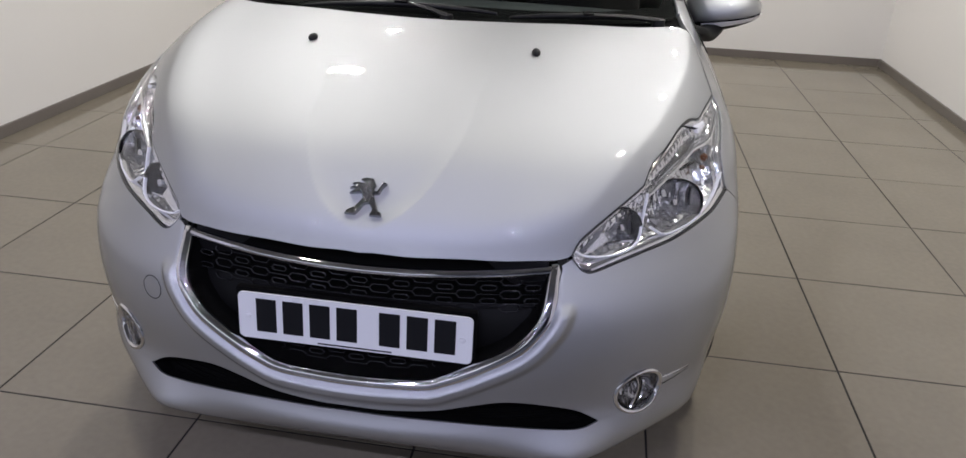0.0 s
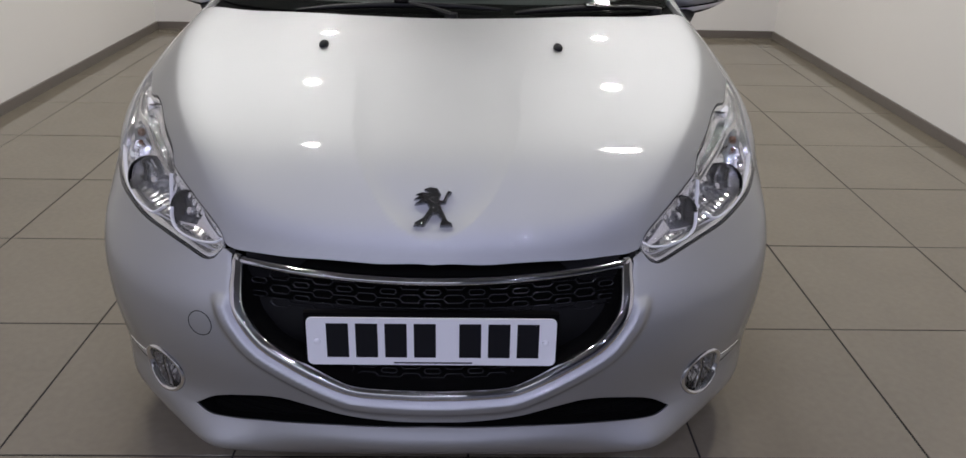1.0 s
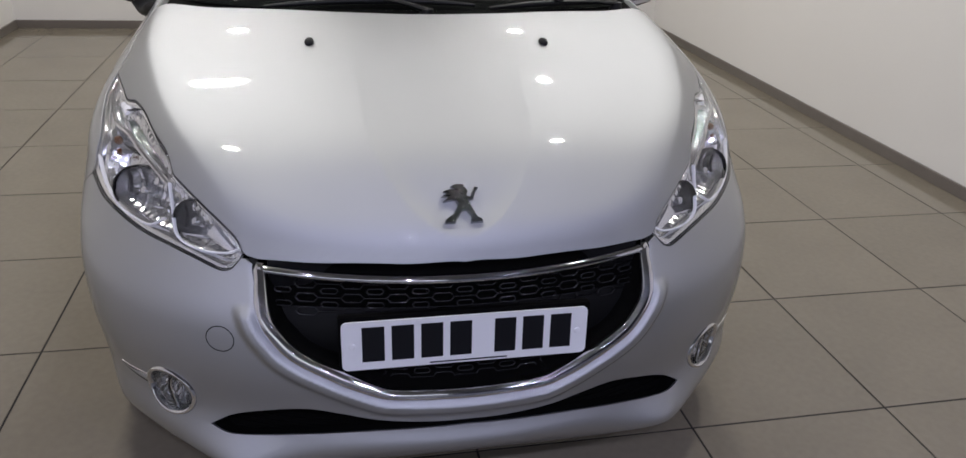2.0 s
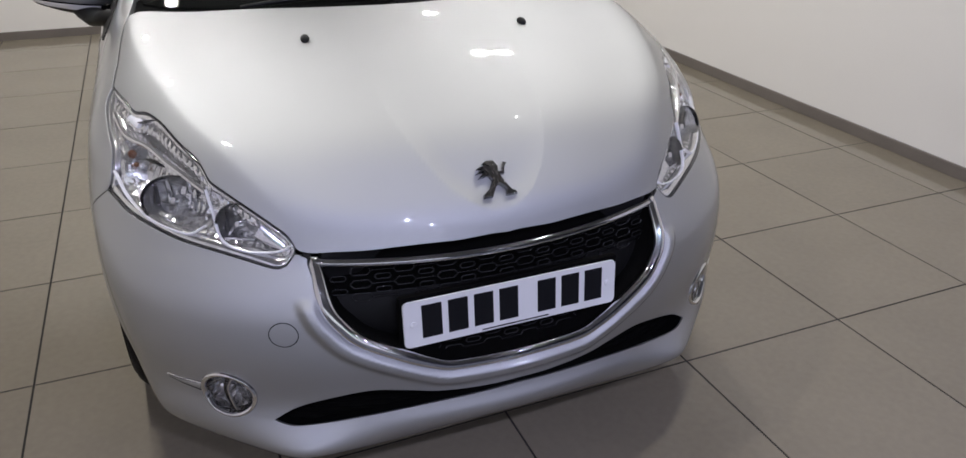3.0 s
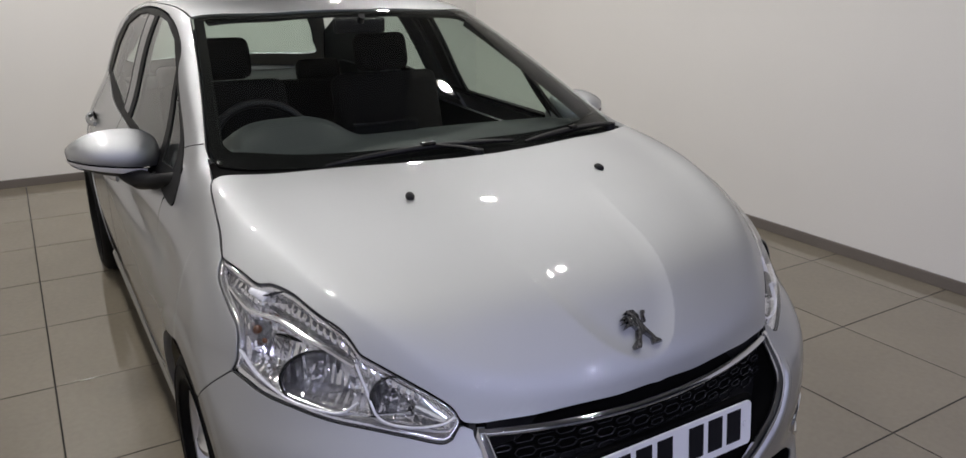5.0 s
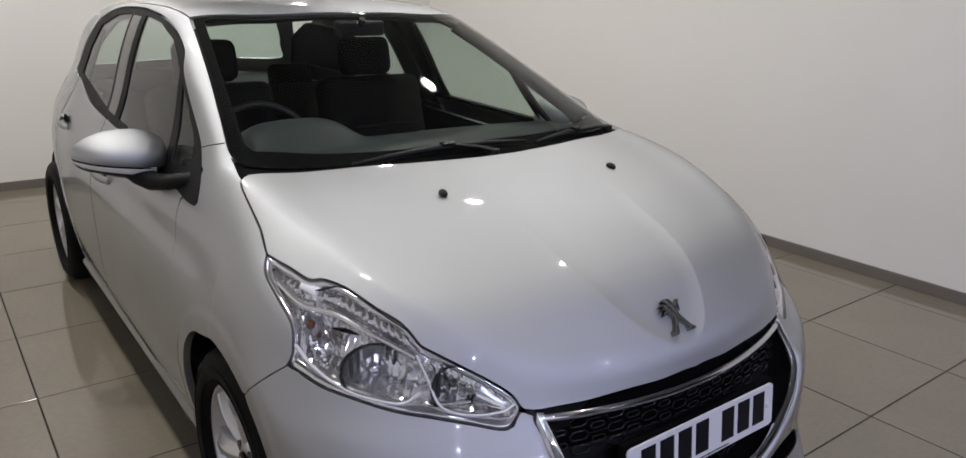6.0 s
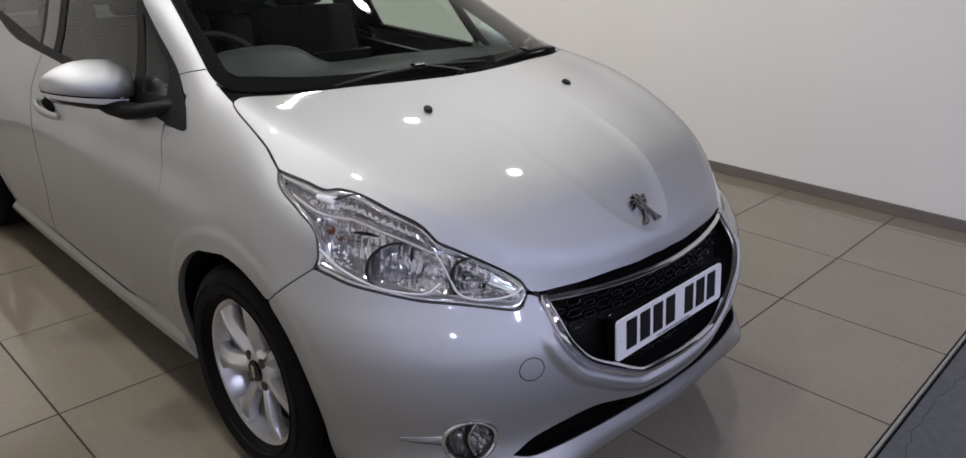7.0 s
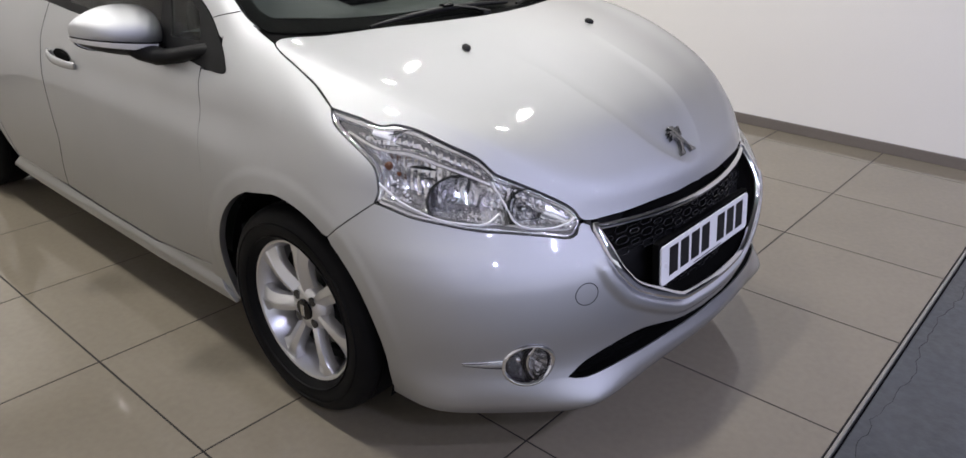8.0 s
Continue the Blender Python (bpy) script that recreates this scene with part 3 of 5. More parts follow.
def arch(y0, z0, z1, fore, n=24):
    z = np.linspace(z0, z1, n)
    y = y0 + ARCH_BACK + (-1 if fore else 1) * np.sqrt(ARCH_R**2 - (z - 0.30) ** 2)
    return np.stack([y, z], -1)


# outlines on the nose: (angle, height)
LAMP_TOP = [(1.140, 0.892), (1.049, 0.878), (0.986, 0.865), (0.944, 0.868), (0.878, 0.858), (0.794, 0.831), (0.728, 0.807), (0.683, 0.772), (0.619, 0.747), (0.545, 0.714), (0.493, 0.683), (0.473, 0.657)]
LAMP_LOW = [(0.489, 0.629), (0.513, 0.624), (0.577, 0.636), (0.651, 0.648), (0.730, 0.658), (0.817, 0.674), (0.889, 0.687), (0.942, 0.702), (0.979, 0.711)]
LAMP_BACK = [(0.970, 0.742), (0.985, 0.788), (1.042, 0.825), (1.106, 0.857), (1.128, 0.874)]
GRILLE = [(0.436, 0.637), (0.426, 0.618), (0.414, 0.585), (0.400, 0.552), (0.382, 0.526), (0.341, 0.484), (0.264, 0.442), (0.196, 0.409), (0.153, 0.395), (0.071, 0.392), (0.000, 0.391)]
INTAKE = [(0.000, 0.309), (0.191, 0.302), (0.327, 0.289), (0.415, 0.277), (0.485, 0.270), (0.528, 0.279), (0.473, 0.314), (0.392, 0.340), (0.320, 0.352), (0.254, 0.344), (0.177, 0.329), (0.076, 0.322), (0.000, 0.322)]
FOG_A, FOG_Z, FOG_W, FOG_H = 0.622, 0.333, 0.062, 0.058

lamp_outline = curve(LAMP_TOP + LAMP_LOW + LAMP_BACK, 0.005, corners=(0, 7, 11, 12, 20), closed=True)


def arch_lip(p):
    """The raised band round a wheel arch."""
    d = np.minimum(np.hypot(p[:, 1] - WHEEL_Y - ARCH_BACK, p[:, 2] - 0.30), np.hypot(p[:, 1] - REAR_Y - ARCH_BACK, p[:, 2] - 0.30)) - ARCH_R
    return 0.0036 * (1 - ease(0.040, 0.072, d)) * ease(0.25, 0.45, p[:, 2])


def bumper_relief(q, p):
    """A ridge round the grille, rolled in towards the chrome, and the arch band."""
    d = away_from(grille_edge, q * np.where(q[:, :1] < 0, (-1, 1), (1, 1)))
    fade = 1 - ease(0.548, 0.580, q[:, 1])
    pad = 0.0115 * (ease(0.010, 0.026, d) - ease(0.036, 0.060, d)) * fade
    return pad - 0.010 * (1 - ease(0.0, 0.022, d)) * (0.35 + 0.65 * fade) + arch_lip(p)


seam_end = np.array((0.577, 0.606))
wheel_edge = arch(WHEEL_Y, 0.19, 0.606, True)
wheel_edge_3d = lay("side", wheel_edge[:, 0], wheel_edge[:, 1])
lamp_low = curve(LAMP_LOW, 0.005)
lamp_corner = lay("front", *np.array(LAMP_LOW[-1:]).T)[0]
seam = lay("side", np.linspace(seam_end[0], lamp_corner[1], 14), np.linspace(seam_end[1], lamp_corner[2], 14))
grille_edge = curve(GRILLE, 0.005)
bumper_half = np.concatenate([
    curve([(0.0, 0.168), (0.25, 0.168), (0.50, 0.172), (0.75, 0.178), tuple(front_of(wheel_edge_3d[:1])[0])], 0.01),
    front_of(wheel_edge_3d)[1:-1], front_of(seam)[:-1],
    lamp_low[::-1], [(0.472, 0.652)], grille_edge])
fog_round = [(FOG_A + FOG_W * math.cos(k * math.pi / 24), FOG_Z + FOG_H * math.sin(k * math.pi / 24)) for k in range(48)]
fog_other = [(-a, z) for a, z in fog_round]
panel("bumper", "front", both(bumper_half), PAINT, car, "silver painted front bumper", step=0.0055, gap=0.0010, deep=0.045, relief=bumper_relief,
      holes=[both(curve(INTAKE, 0.005, corners=(5,))), np.array(fog_round), np.array(fog_other)])

# bonnet
lamp_edge = lay("front", *curve(LAMP_TOP, 0.005, corners=(7,))[::-1].T)[:, :2]
nose_edge = lay("front", *np.array([(0.0, 0.650), (0.136, 0.650), (0.301, 0.649), (0.420, 0.648), (0.470, 0.652)]).T)[:, :2]
bonnet_side = [(0.741, 0.724), (0.730, 0.806), (0.717, 0.895), (0.708, 0.932), (0.700, 0.946)]
bonnet_back = [(0.680, 0.952), (0.546, 0.908), (0.394, 0.867), (0.238, 0.825), (0.080, 0.800), (0.0, 0.797)]
bonnet_half = np.concatenate([curve(nose_edge, 0.008)[:-1], lamp_edge[:-1], curve([lamp_edge[-1], *bonnet_side], 0.008), curve(bonnet_back, 0.01)])
panel("bonnet", "top", both(bonnet_half), PAINT, car, "silver painted bonnet with a shallow spoon-shaped hollow", step=0.0062, gap=0.0022, deep=0.03, soften=2.5e-3)

# side outlines: (length, height)
belt = lambda y: 0.914 + (y - 1.066) * 0.045 + 0.05 * ease(2.4, 3.0, y) ** 2
door_front_edge = [(1.188, 0.906), (1.163, 0.80), (1.155, 0.68), (1.161, 0.58), (1.196, 0.425), (1.232, 0.285)]
door_mid_edge = [(2.262, 0.968), (2.232, 0.75), (2.214, 0.565), (2.216, 0.47), (2.265, 0.354), (2.30, 0.262)]
door_rear_edge = [(3.02, 1.055), (3.055, 0.85), (3.03, 0.70), (2.965, 0.55), (2.87, 0.42), (2.80, 0.265)]
lamp_back_3d = lay("front", *np.array([LAMP_LOW[-1], *LAMP_BACK, LAMP_TOP[0]]).T)
shut_3d = lay("top", *np.array(bonnet_side).T)
wing_low = np.concatenate([
    [(1.150, 1.005), (1.134, 0.968), (1.10, 0.942), (1.066, 0.914), (1.12, 0.908)], curve(door_front_edge, 0.01), [(1.225, 0.20), (1.13, 0.19)],
    arch(WHEEL_Y, 0.20, 0.650, False)[:-1], [(WHEEL_Y + ARCH_BACK + ARCH_R * math.cos(t), 0.30 + ARCH_R * math.sin(t)) for t in np.linspace(1.52, 2.10, 12)]])
wing_poly = np.concatenate([
    ring_of(seam)[:-1], curve(ring_of(lamp_back_3d), 0.004), curve(ring_of(shut_3d), 0.006)[1:],
    ring_of(lay("top", *np.array([(0.698, 0.968), (0.688, 1.02), (0.683, 1.06), (0.680, 1.10)]).T, car_field)), ring_of(lay("side", *wing_low.T, car_field))])
DLO = [(1.066, 0.914), (1.134, 0.968), (1.251, 1.043), (1.448, 1.138), (1.567, 1.203), (1.650, 1.262), (1.83, 1.322), (2.07, 1.358), (2.36, 1.370), (2.68, 1.358), (2.93, 1.304), (3.06, 1.200), (3.15, 1.062), (2.96, belt(2.96)), (2.60, belt(2.60)), (2.2, belt(2.2)), (1.6, belt(1.6))]
panes = {"quarter_window": [(1.245, 0.970), (1.30, 1.040), (1.545, 1.172), (1.400, 0.962)],
         "front_door_window": [(1.465, 0.962), (1.605, 1.208), (1.78, 1.288), (2.0, 1.336), (2.215, 1.350), (2.120, 0.985)],
         "rear_door_window": [(2.335, 0.996), (2.430, 1.352), (2.66, 1.338), (2.86, 1.288), (2.925, 1.18), (2.965, 1.072)]}
front_door = np.concatenate([curve(door_front_edge[::-1], 0.01), [(y, belt(y)) for y in np.linspace(1.20, 2.262, 20)], curve(door_mid_edge, 0.01)[1:], [(2.0, 0.248), (1.6, 0.245)]])
rear_door = np.concatenate([curve(door_mid_edge[::-1], 0.01), [(y, belt(y)) for y in np.linspace(2.30, 2.95, 14)], curve(door_rear_edge, 0.01), [(2.5, 0.258)]])
sill_poly = np.array([(1.13, 0.188), (1.232, 0.285), (1.6, 0.245), (2.0, 0.248), (2.5, 0.258), (2.80, 0.265), (2.90, 0.20), (2.5, 0.185), (1.6, 0.175)])
quarter_poly = np.concatenate([
    curve(door_rear_edge[::-1], 0.01), [(3.15, 1.062), (3.06, 1.204), (2.95, 1.304), (3.0, 1.322), (3.2, 1.315), (3.45, 1.22), (3.65, 1.06), (3.76, 0.90), (3.80, 0.60), (3.78, 0.24), (3.66, 0.22)],
    arch(REAR_Y, 0.22, 0.650, False)[:-1], [(REAR_Y + ARCH_BACK + ARCH_R * math.cos(t), 0.30 + ARCH_R * math.sin(t)) for t in np.linspace(1.45, 2.75, 20)]])
pillar_outer = lay("side", *np.array([(3.0, 1.316), (2.93, 1.309), (2.68, 1.362), (2.36, 1.374), (2.07, 1.362), (1.83, 1.326), (1.650, 1.266), (1.567, 1.207), (1.448, 1.142), (1.251, 1.047), (1.150, 0.985)]).T, car_field)[:, :2]
pillar_poly = np.concatenate([curve([(0.681, 1.06), (0.676, 1.117), (0.654, 1.22), (0.607, 1.45), (0.545, 1.800), (0.549, 1.95), (0.552, 2.4), (0.545, 2.9), (0.525, 3.3)], 0.01, corners=(4,)), curve(pillar_outer, 0.01, corners=(1,))])

for side in (-1, 1):
    panel("wing", "ring", wing_poly, PAINT, car, "silver painted front wing", field=car_field, side=side, step=0.007, gap=0.0024, deep=0.02, relief=lambda q, p: arch_lip(p))
    doors = []
    for name, poly in (("front_door", front_door), ("rear_door", rear_door)):
        doors.append(panel(name, "side", poly, PAINT, car, "silver painted passenger door", field=side_field, side=side, step=0.016, gap=0.0030))
    panel("sill", "side", sill_poly, PAINT, car, "silver painted sill", field=side_field, side=side, step=0.006, gap=0.001, relief=lambda q, p: 0.001 + 0.014 * ease(0.258, 0.218, p[:, 2]))
    panel("rear_quarter", "side", quarter_poly, PAINT, car, "silver painted rear quarter panel", field=car_field, side=side, step=0.016)
    panel("roof_pillar", "top", pillar_poly, PAINT, car, "silver painted windscreen pillar and roof rail", field=car_field, side=side, step=0.009, gap=0.0008)
    frame_ob = panel("window_surround", "side", curve(DLO, 0.01, corners=(0, 12, 13), closed=True), SURROUND, car, "satin black window surround", field=car_field, side=side, step=0.008, out=-0.004,
                     holes=[curve(p, 0.008, corners=range(len(p)), closed=True) for p in panes.values()])
    for name, poly in panes.items():
        glass = panel(name, "side", curve(poly, 0.008, corners=range(len(poly)), closed=True), SIDE_GLASS, frame_ob, "greenish tinted side glass", field=car_field, side=side, step=0.02, gap=-0.004, deep=0.003, out=-0.008)
        glass.visible_shadow = False
    post = [(2.172, 0.990), (2.262, 1.342), (2.385, 1.345), (2.290, 0.996)]
    panel("door_post", "side", curve(post, 0.008, corners=range(4), closed=True), POST, frame_ob, "smoky grey gloss post between the door windows", field=car_field, side=side, step=0.014, out=-0.001, gap=0.0)
    # the black corner piece that carries the mirror
    sail = [(1.072, 0.911), (1.092, 0.938), (1.140, 0.976), (1.245, 1.043), (1.262, 1.036), (1.228, 0.988), (1.207, 0.957), (1.300, 0.944), (1.300, 0.921), (1.200, 0.911), (1.120, 0.906)]
    panel("mirror_corner", "side", curve(sail, 0.006, corners=(3, 4, 7, 8), closed=True), SURROUND, frame_ob, "black corner piece under the mirror", field=car_field, side=side, step=0.006, out=0.0025, gap=0.0)
    g = lay("top", *curve([tuple(lamp_edge[-1]), *bonnet_side[:-1]], 0.01).T)
    gn = skin_normal(g)
    part("bonnet_seal", tube((g - gn * 0.0036) * (side, 1, 1), 0.0090, 0.003, up=gn * (side, 1, 1), steps=6), SEAL, car, "black seal in the bonnet's shut line")
    sn = skin_normal(seam)
    part("wing_seal", tube((seam - sn * 0.0012) * (side, 1, 1), 0.0034, 0.003, up=sn * (side, 1, 1), steps=6), SEAL, car, "black seal between wing and bumper")
    foot = np.array([(0.713, 1.226, 1.027), (0.706, 1.198, 1.037), (0.698, 1.171, 1.044), (0.689, 1.148, 1.049), (0.676, 1.132, 1.053)])
    part("pillar_seam", tube((foot + skin_normal(foot, cabin_field) * 0.0012) * (side, 1, 1), 0.003, 0.003, up=skin_normal(foot, cabin_field) * (side, 1, 1), steps=6), SEAL, car, "thin seam at the foot of the windscreen pillar")
    # black rubber in the shut lines
    for line, top in ((door_front_edge, 0), (door_mid_edge, 0), (door_rear_edge, 0)):
        g = curve(line, 0.02)
        p = lay("side", g[:, 0], g[:, 1], side_field)
        n = skin_normal(p, side_field)
        part("door_seal", tube((p - n * 0.0008) * (side, 1, 1), 0.0044, 0.003, up=n * (side, 1, 1), steps=6), SEAL, doors[0] if line is door_front_edge else doors[1], "black rubber seal in the shut line")
    for name, y0, y1, z0, z1, door in (("door_handle", 1.955, 2.165, 0.793, 0.815, doors[0]), ("door_handle", 2.76, 2.95, 0.862, 0.882, doors[1])):
        ys = np.linspace(y0, y1, 14)
        zs = np.linspace(z0, z1, 14)
        p = lay("side", ys, zs, side_field)
        p[:, 0] += 0.034 * np.sin(np.linspace(0.12, math.pi - 0.12, 14)) ** 0.6 - 0.004
        part(name, tube(p * (side, 1, 1), 0.032, 0.016, up=(1, 0, 0), taper=0.75 + 0.25 * np.sin(np.linspace(0, math.pi, 14))), PAINT, door, "silver painted door handle")
        # no hollow is cut: a flat near-black lens gives the recess its shade
        q = lay("side", np.full(1, (y0 + y1) / 2 + 0.01), np.full(1, (z0 + z1) / 2 + 0.004), side_field)[0]
        bm = bmesh.new()
        bmesh.ops.create_uvsphere(bm, u_segments=24, v_segments=12, radius=1.0, matrix=Matrix.LocRotScale((side * (q[0] - 0.001), q[1], q[2]), None, (0.004, 0.070, 0.028)))
        part("handle_recess", bm, DEEP, door, "near-black lens standing in for the shaded finger recess")

# roof, windscreen, cowl
roof_half = np.concatenate([curve([(0.0, 1.625), (0.30, 1.670), (0.541, 1.805)], 0.01), curve([(0.547, 1.95), (0.550, 2.4), (0.543, 2.9), (0.523, 3.3)], 0.02), [(0.45, 3.38), (0.2, 3.42), (0.0, 3.43)]])
panel("roof", "top", both(roof_half), PAINT, car, "silver painted roof", field=cabin_field, step=0.02, gap=0.001)
screen_half = np.concatenate([curve([(0.0, 0.852), (0.24, 0.868), (0.45, 0.915), (0.600, 0.972), (0.668, 1.020)], 0.01), curve([(0.677, 1.06), (0.672, 1.117), (0.650, 1.22), (0.603, 1.45), (0.541, 1.795)], 0.012), curve([(0.528, 1.795), (0.30, 1.665), (0.0, 1.620)], 0.012)])
sight_half = np.concatenate([curve([(0.0, 0.905), (0.24, 0.921), (0.45, 0.972), (0.622, 1.060)], 0.01), curve([(0.634, 1.10), (0.612, 1.22), (0.570, 1.45), (0.515, 1.745)], 0.012), curve([(0.500, 1.745), (0.30, 1.632), (0.0, 1.590)], 0.012)])
screen = panel("windscreen", "top", both(screen_half), GLASS, car, "greenish tinted windscreen glass", field=cabin_field, step=0.016, gap=0.003, deep=0.004)
screen.visible_shadow = False
panel("black_border", "top", both(screen_half), DEEP, screen, "black printed border", field=cabin_field, step=0.012, gap=0.004, deep=0.002, out=-0.005, holes=[both(sight_half)])
cowl_half = np.concatenate([curve(np.array(bonnet_back)[::-1] + (0, 0.001), 0.01), [(0.700, 0.965), (0.692, 1.02), (0.684, 1.062), (0.674, 1.058)], curve([(0.60, 0.985), (0.45, 0.928), (0.24, 0.880), (0.0, 0.864)], 0.01)])
panel("cowl", "top", both(cowl_half), DEEP, car, "black plastic cowl under the windscreen", field=car_field, step=0.01, gap=0.0, deep=0.02, out=-0.014)


def over_screen(x, y, up):
    z = cabin_top(np.array(x, float), np.array(y, float))
    return np.stack([np.array(x, float), np.array(y, float), z + up], -1)


def wiper(pivot, bend, tip0, tip1):
    arm = part("wiper", tube(over_screen(*np.array([pivot, (np.array(pivot) * 0.6 + np.array(bend) * 0.4), bend]).T, np.array((0.012, 0.018, 0.020))), 0.022, 0.012, taper=(1.3, 1.0, 0.6)), BLACK, car, "black wiper arm")
    n = 16
    xs, ys = np.linspace(tip0[0], tip1[0], n), np.linspace(tip0[1], tip1[1], n)
    part("wiper_blade", tube(over_screen(xs, ys, 0.012), 0.018, 0.018, taper=0.4 + 0.6 * np.sin(np.linspace(0.15, math.pi - 0.15, n))), BLACK, arm, "black flat wiper blade")
    part("wiper_cap", tube(over_screen(xs[7:9] + 0.01, ys[7:9], 0.022), 0.026, 0.012), GLOSS_BLACK, arm)
    part("wiper_pivot", lathe([(0.0, 0.001), (0.0, 0.018), (-0.03, 0.02)], 20, "Z"), BLACK, arm).matrix_basis = pose(*over_screen([pivot[0]], [pivot[1]], 0.016)[0])


wiper((0.02, 0.842), (-0.10, 0.874), (-0.42, 0.890), (0.16, 0.868))
wiper((0.62, 0.965), (0.42, 0.910), (0.20, 0.860), (0.615, 0.968))

# washer nozzles
for x in (-0.30, 0.30):
    p = lay("top", np.array([x]), np.array([0.632]))
    n = skin_normal(p)[0]
    bm = bmesh.new()
    bmesh.ops.create_uvsphere(bm, u_segments=16, v_segments=10, radius=1.0, matrix=Matrix.Diagonal((0.0115, 0.016, 0.010, 1)))
    ob = part("washer_nozzle", bm, BLACK, car, "small black washer nozzle")
    ob.matrix_basis = Matrix.Translation(p[0] + n * 0.004) @ Vector(n).to_track_quat("Z", "Y").to_matrix().to_4x4()

# ---- headlights ----
def headlight(side):
    flip = np.array((side, 1, 1.0))
    rng = np.random.default_rng(7)
    full_line = shrink(lamp_outline, -0.001)

    def along(points, deep, step=0.006):
        g = curve(points, step)
        p = skin(g[:, 0], g[:, 1])
        n = skin_normal(p)
        return (p - n * deep) * flip, n * flip
    # a pale shell, shallow at the rim and deep in the middle, with fine facets
    q, quads, rim = sheet(shrink(full_line, 0.012), [], 0.006)
    inset = np.sqrt(((nearest(full_line, q) - q) ** 2).sum(-1))
    sunk = skin(q[:, 0], q[:, 1], 0.016 + 0.040 * ease(0.018, 0.060, inset) + 0.0012 * np.sin(q[:, 0] * 330) + rng.uniform(-0.0003, 0.0003, len(q))) * flip
    tris = [t for a, b, c, d in quads for t in ((a, b, c), (a, c, d))]
    body = child(new("headlight", mesh("headlight", sunk, tris, HOUSING, smooth=False)), car, "clear swept-back headlight with chrome reflectors")
    edge = full_line[::2]
    inward = shrink(full_line, 0.010)[::2] - edge
    broad = 1.0 + 1.1 * (1 - ease(0.004, 0.016, away_from(lamp_low, edge)))[:, None]

    def around(inner, deep):
        r = edge + inward * (inner / 0.010) * broad
        return skin(r[:, 0], r[:, 1], np.full(len(r), deep)) * flip
    grid("rim_bezel", np.array([around(0.0012, 0.012), around(0.0018, 0.004), around(0.0055, 0.005), around(0.0095, 0.009), around(0.0115, 0.018)]), HOUSING, body, "pale silver rim inside the lens", closed=True)
    rl = shrink(full_line, 0.0005)[::2]
    low = ease(0.004, 0.016, away_from(lamp_low, rl))
    part("seal", tube(skin(rl[:, 0], rl[:, 1], np.full(len(rl), 0.0025)) * flip, 0.0052, 0.005, closed=True, steps=6, up=skin_normal(skin(rl[:, 0], rl[:, 1])) * flip, taper=1.0 - 0.80 * low), SEAL, body, "thin black rubber seal")
    # reflector bowls that face ahead: dark-edged, fluted, with a ledge at the foot
    for name, ca, cz, rx, rz, sink, finish in (("main_reflector", 0.785, 0.728, 0.068, 0.052, 0.030, BOWL), ("inner_reflector", 0.610, 0.700, 0.046, 0.044, 0.024, BADGE)):
        centre = (skin(ca, cz, sink)[0]) * flip
        turn = Vector((0.42 * side, -1.0, 0.30)).to_track_quat("-Z", "Y").to_matrix().to_4x4()
        oval = Matrix.Diagonal((rx, rz, 1.0, 1.0))
        bm = lathe([(0.000, 1.04), (-0.004, 1.02), (0.0, 0.98), (0.010, 0.94), (0.024, 0.78), (0.034, 0.48), (0.038, 0.16)], 44, "Z")
        bmesh.ops.transform(bm, matrix=oval, verts=bm.verts)
        bowl = part(name, bm, finish, body, "chrome reflector bowl")
        placed = Matrix.Translation(centre) @ turn
        bowl.matrix_basis = placed
        part("bulb", lathe([(-0.006, 0.003), (-0.004, 0.009), (0.012, 0.011), (0.046, 0.012)], 20, "Z"), CHROME, body, "capped bulb").matrix_basis = placed
        t = np.linspace(0.20 * math.pi, 1.25 * math.pi, 34)
        arc = np.stack([side * rx * 1.04 * np.cos(math.pi - t) * -1, rz * 1.05 * np.sin(t), np.full(34, -0.007)], -1)
        part("shade_line", tube(arc, 0.0065, 0.012, up=(0, 0, 1), steps=6), GLOSS_BLACK, body, "dark edge line").matrix_basis = placed
        for k in (-2, -1, 1, 2):
            w = k * rx * 0.34
            h = rz * math.sqrt(max(0.86 - (w / rx) ** 2, 0.02))
            part("flute", tube([(w, h * s, 0.026 * (1 - (s * h / rz) ** 2 - (w / rx) ** 2) + 0.004) for s in np.linspace(-1, 1, 9)], rx * 0.16, 0.004, up=(0, 0, 1), steps=6), CHROME if k % 2 else DARK_LAMP, body).matrix_basis = placed
        part("lower_ledge", boxed(-rx * 0.72, rx * 0.72, -rz * 0.74, -rz * 0.60, -0.006, 0.02, bevel=0.002), CHROME, body).matrix_basis = placed
    # small facets that glitter between the bowls
    for (a0, z0), (a1, z1), count in (((0.955, 0.775), (0.895, 0.722), 26), ((0.705, 0.672), (0.650, 0.660), 14), ((0.690, 0.735), (0.680, 0.700), 8)):
        bm = bmesh.new()
        for k in range(count):
            s, w = rng.uniform(0, 1), rng.uniform(-0.014, 0.014)
            p = skin(a0 + (a1 - a0) * s + w, z0 + (z1 - z0) * s - w * 0.4, 0.026)[0] * flip
            r = rng.uniform(0.002, 0.0045)
            bmesh.ops.create_icosphere(bm, subdivisions=1, radius=r, matrix=Matrix.Translation(p))
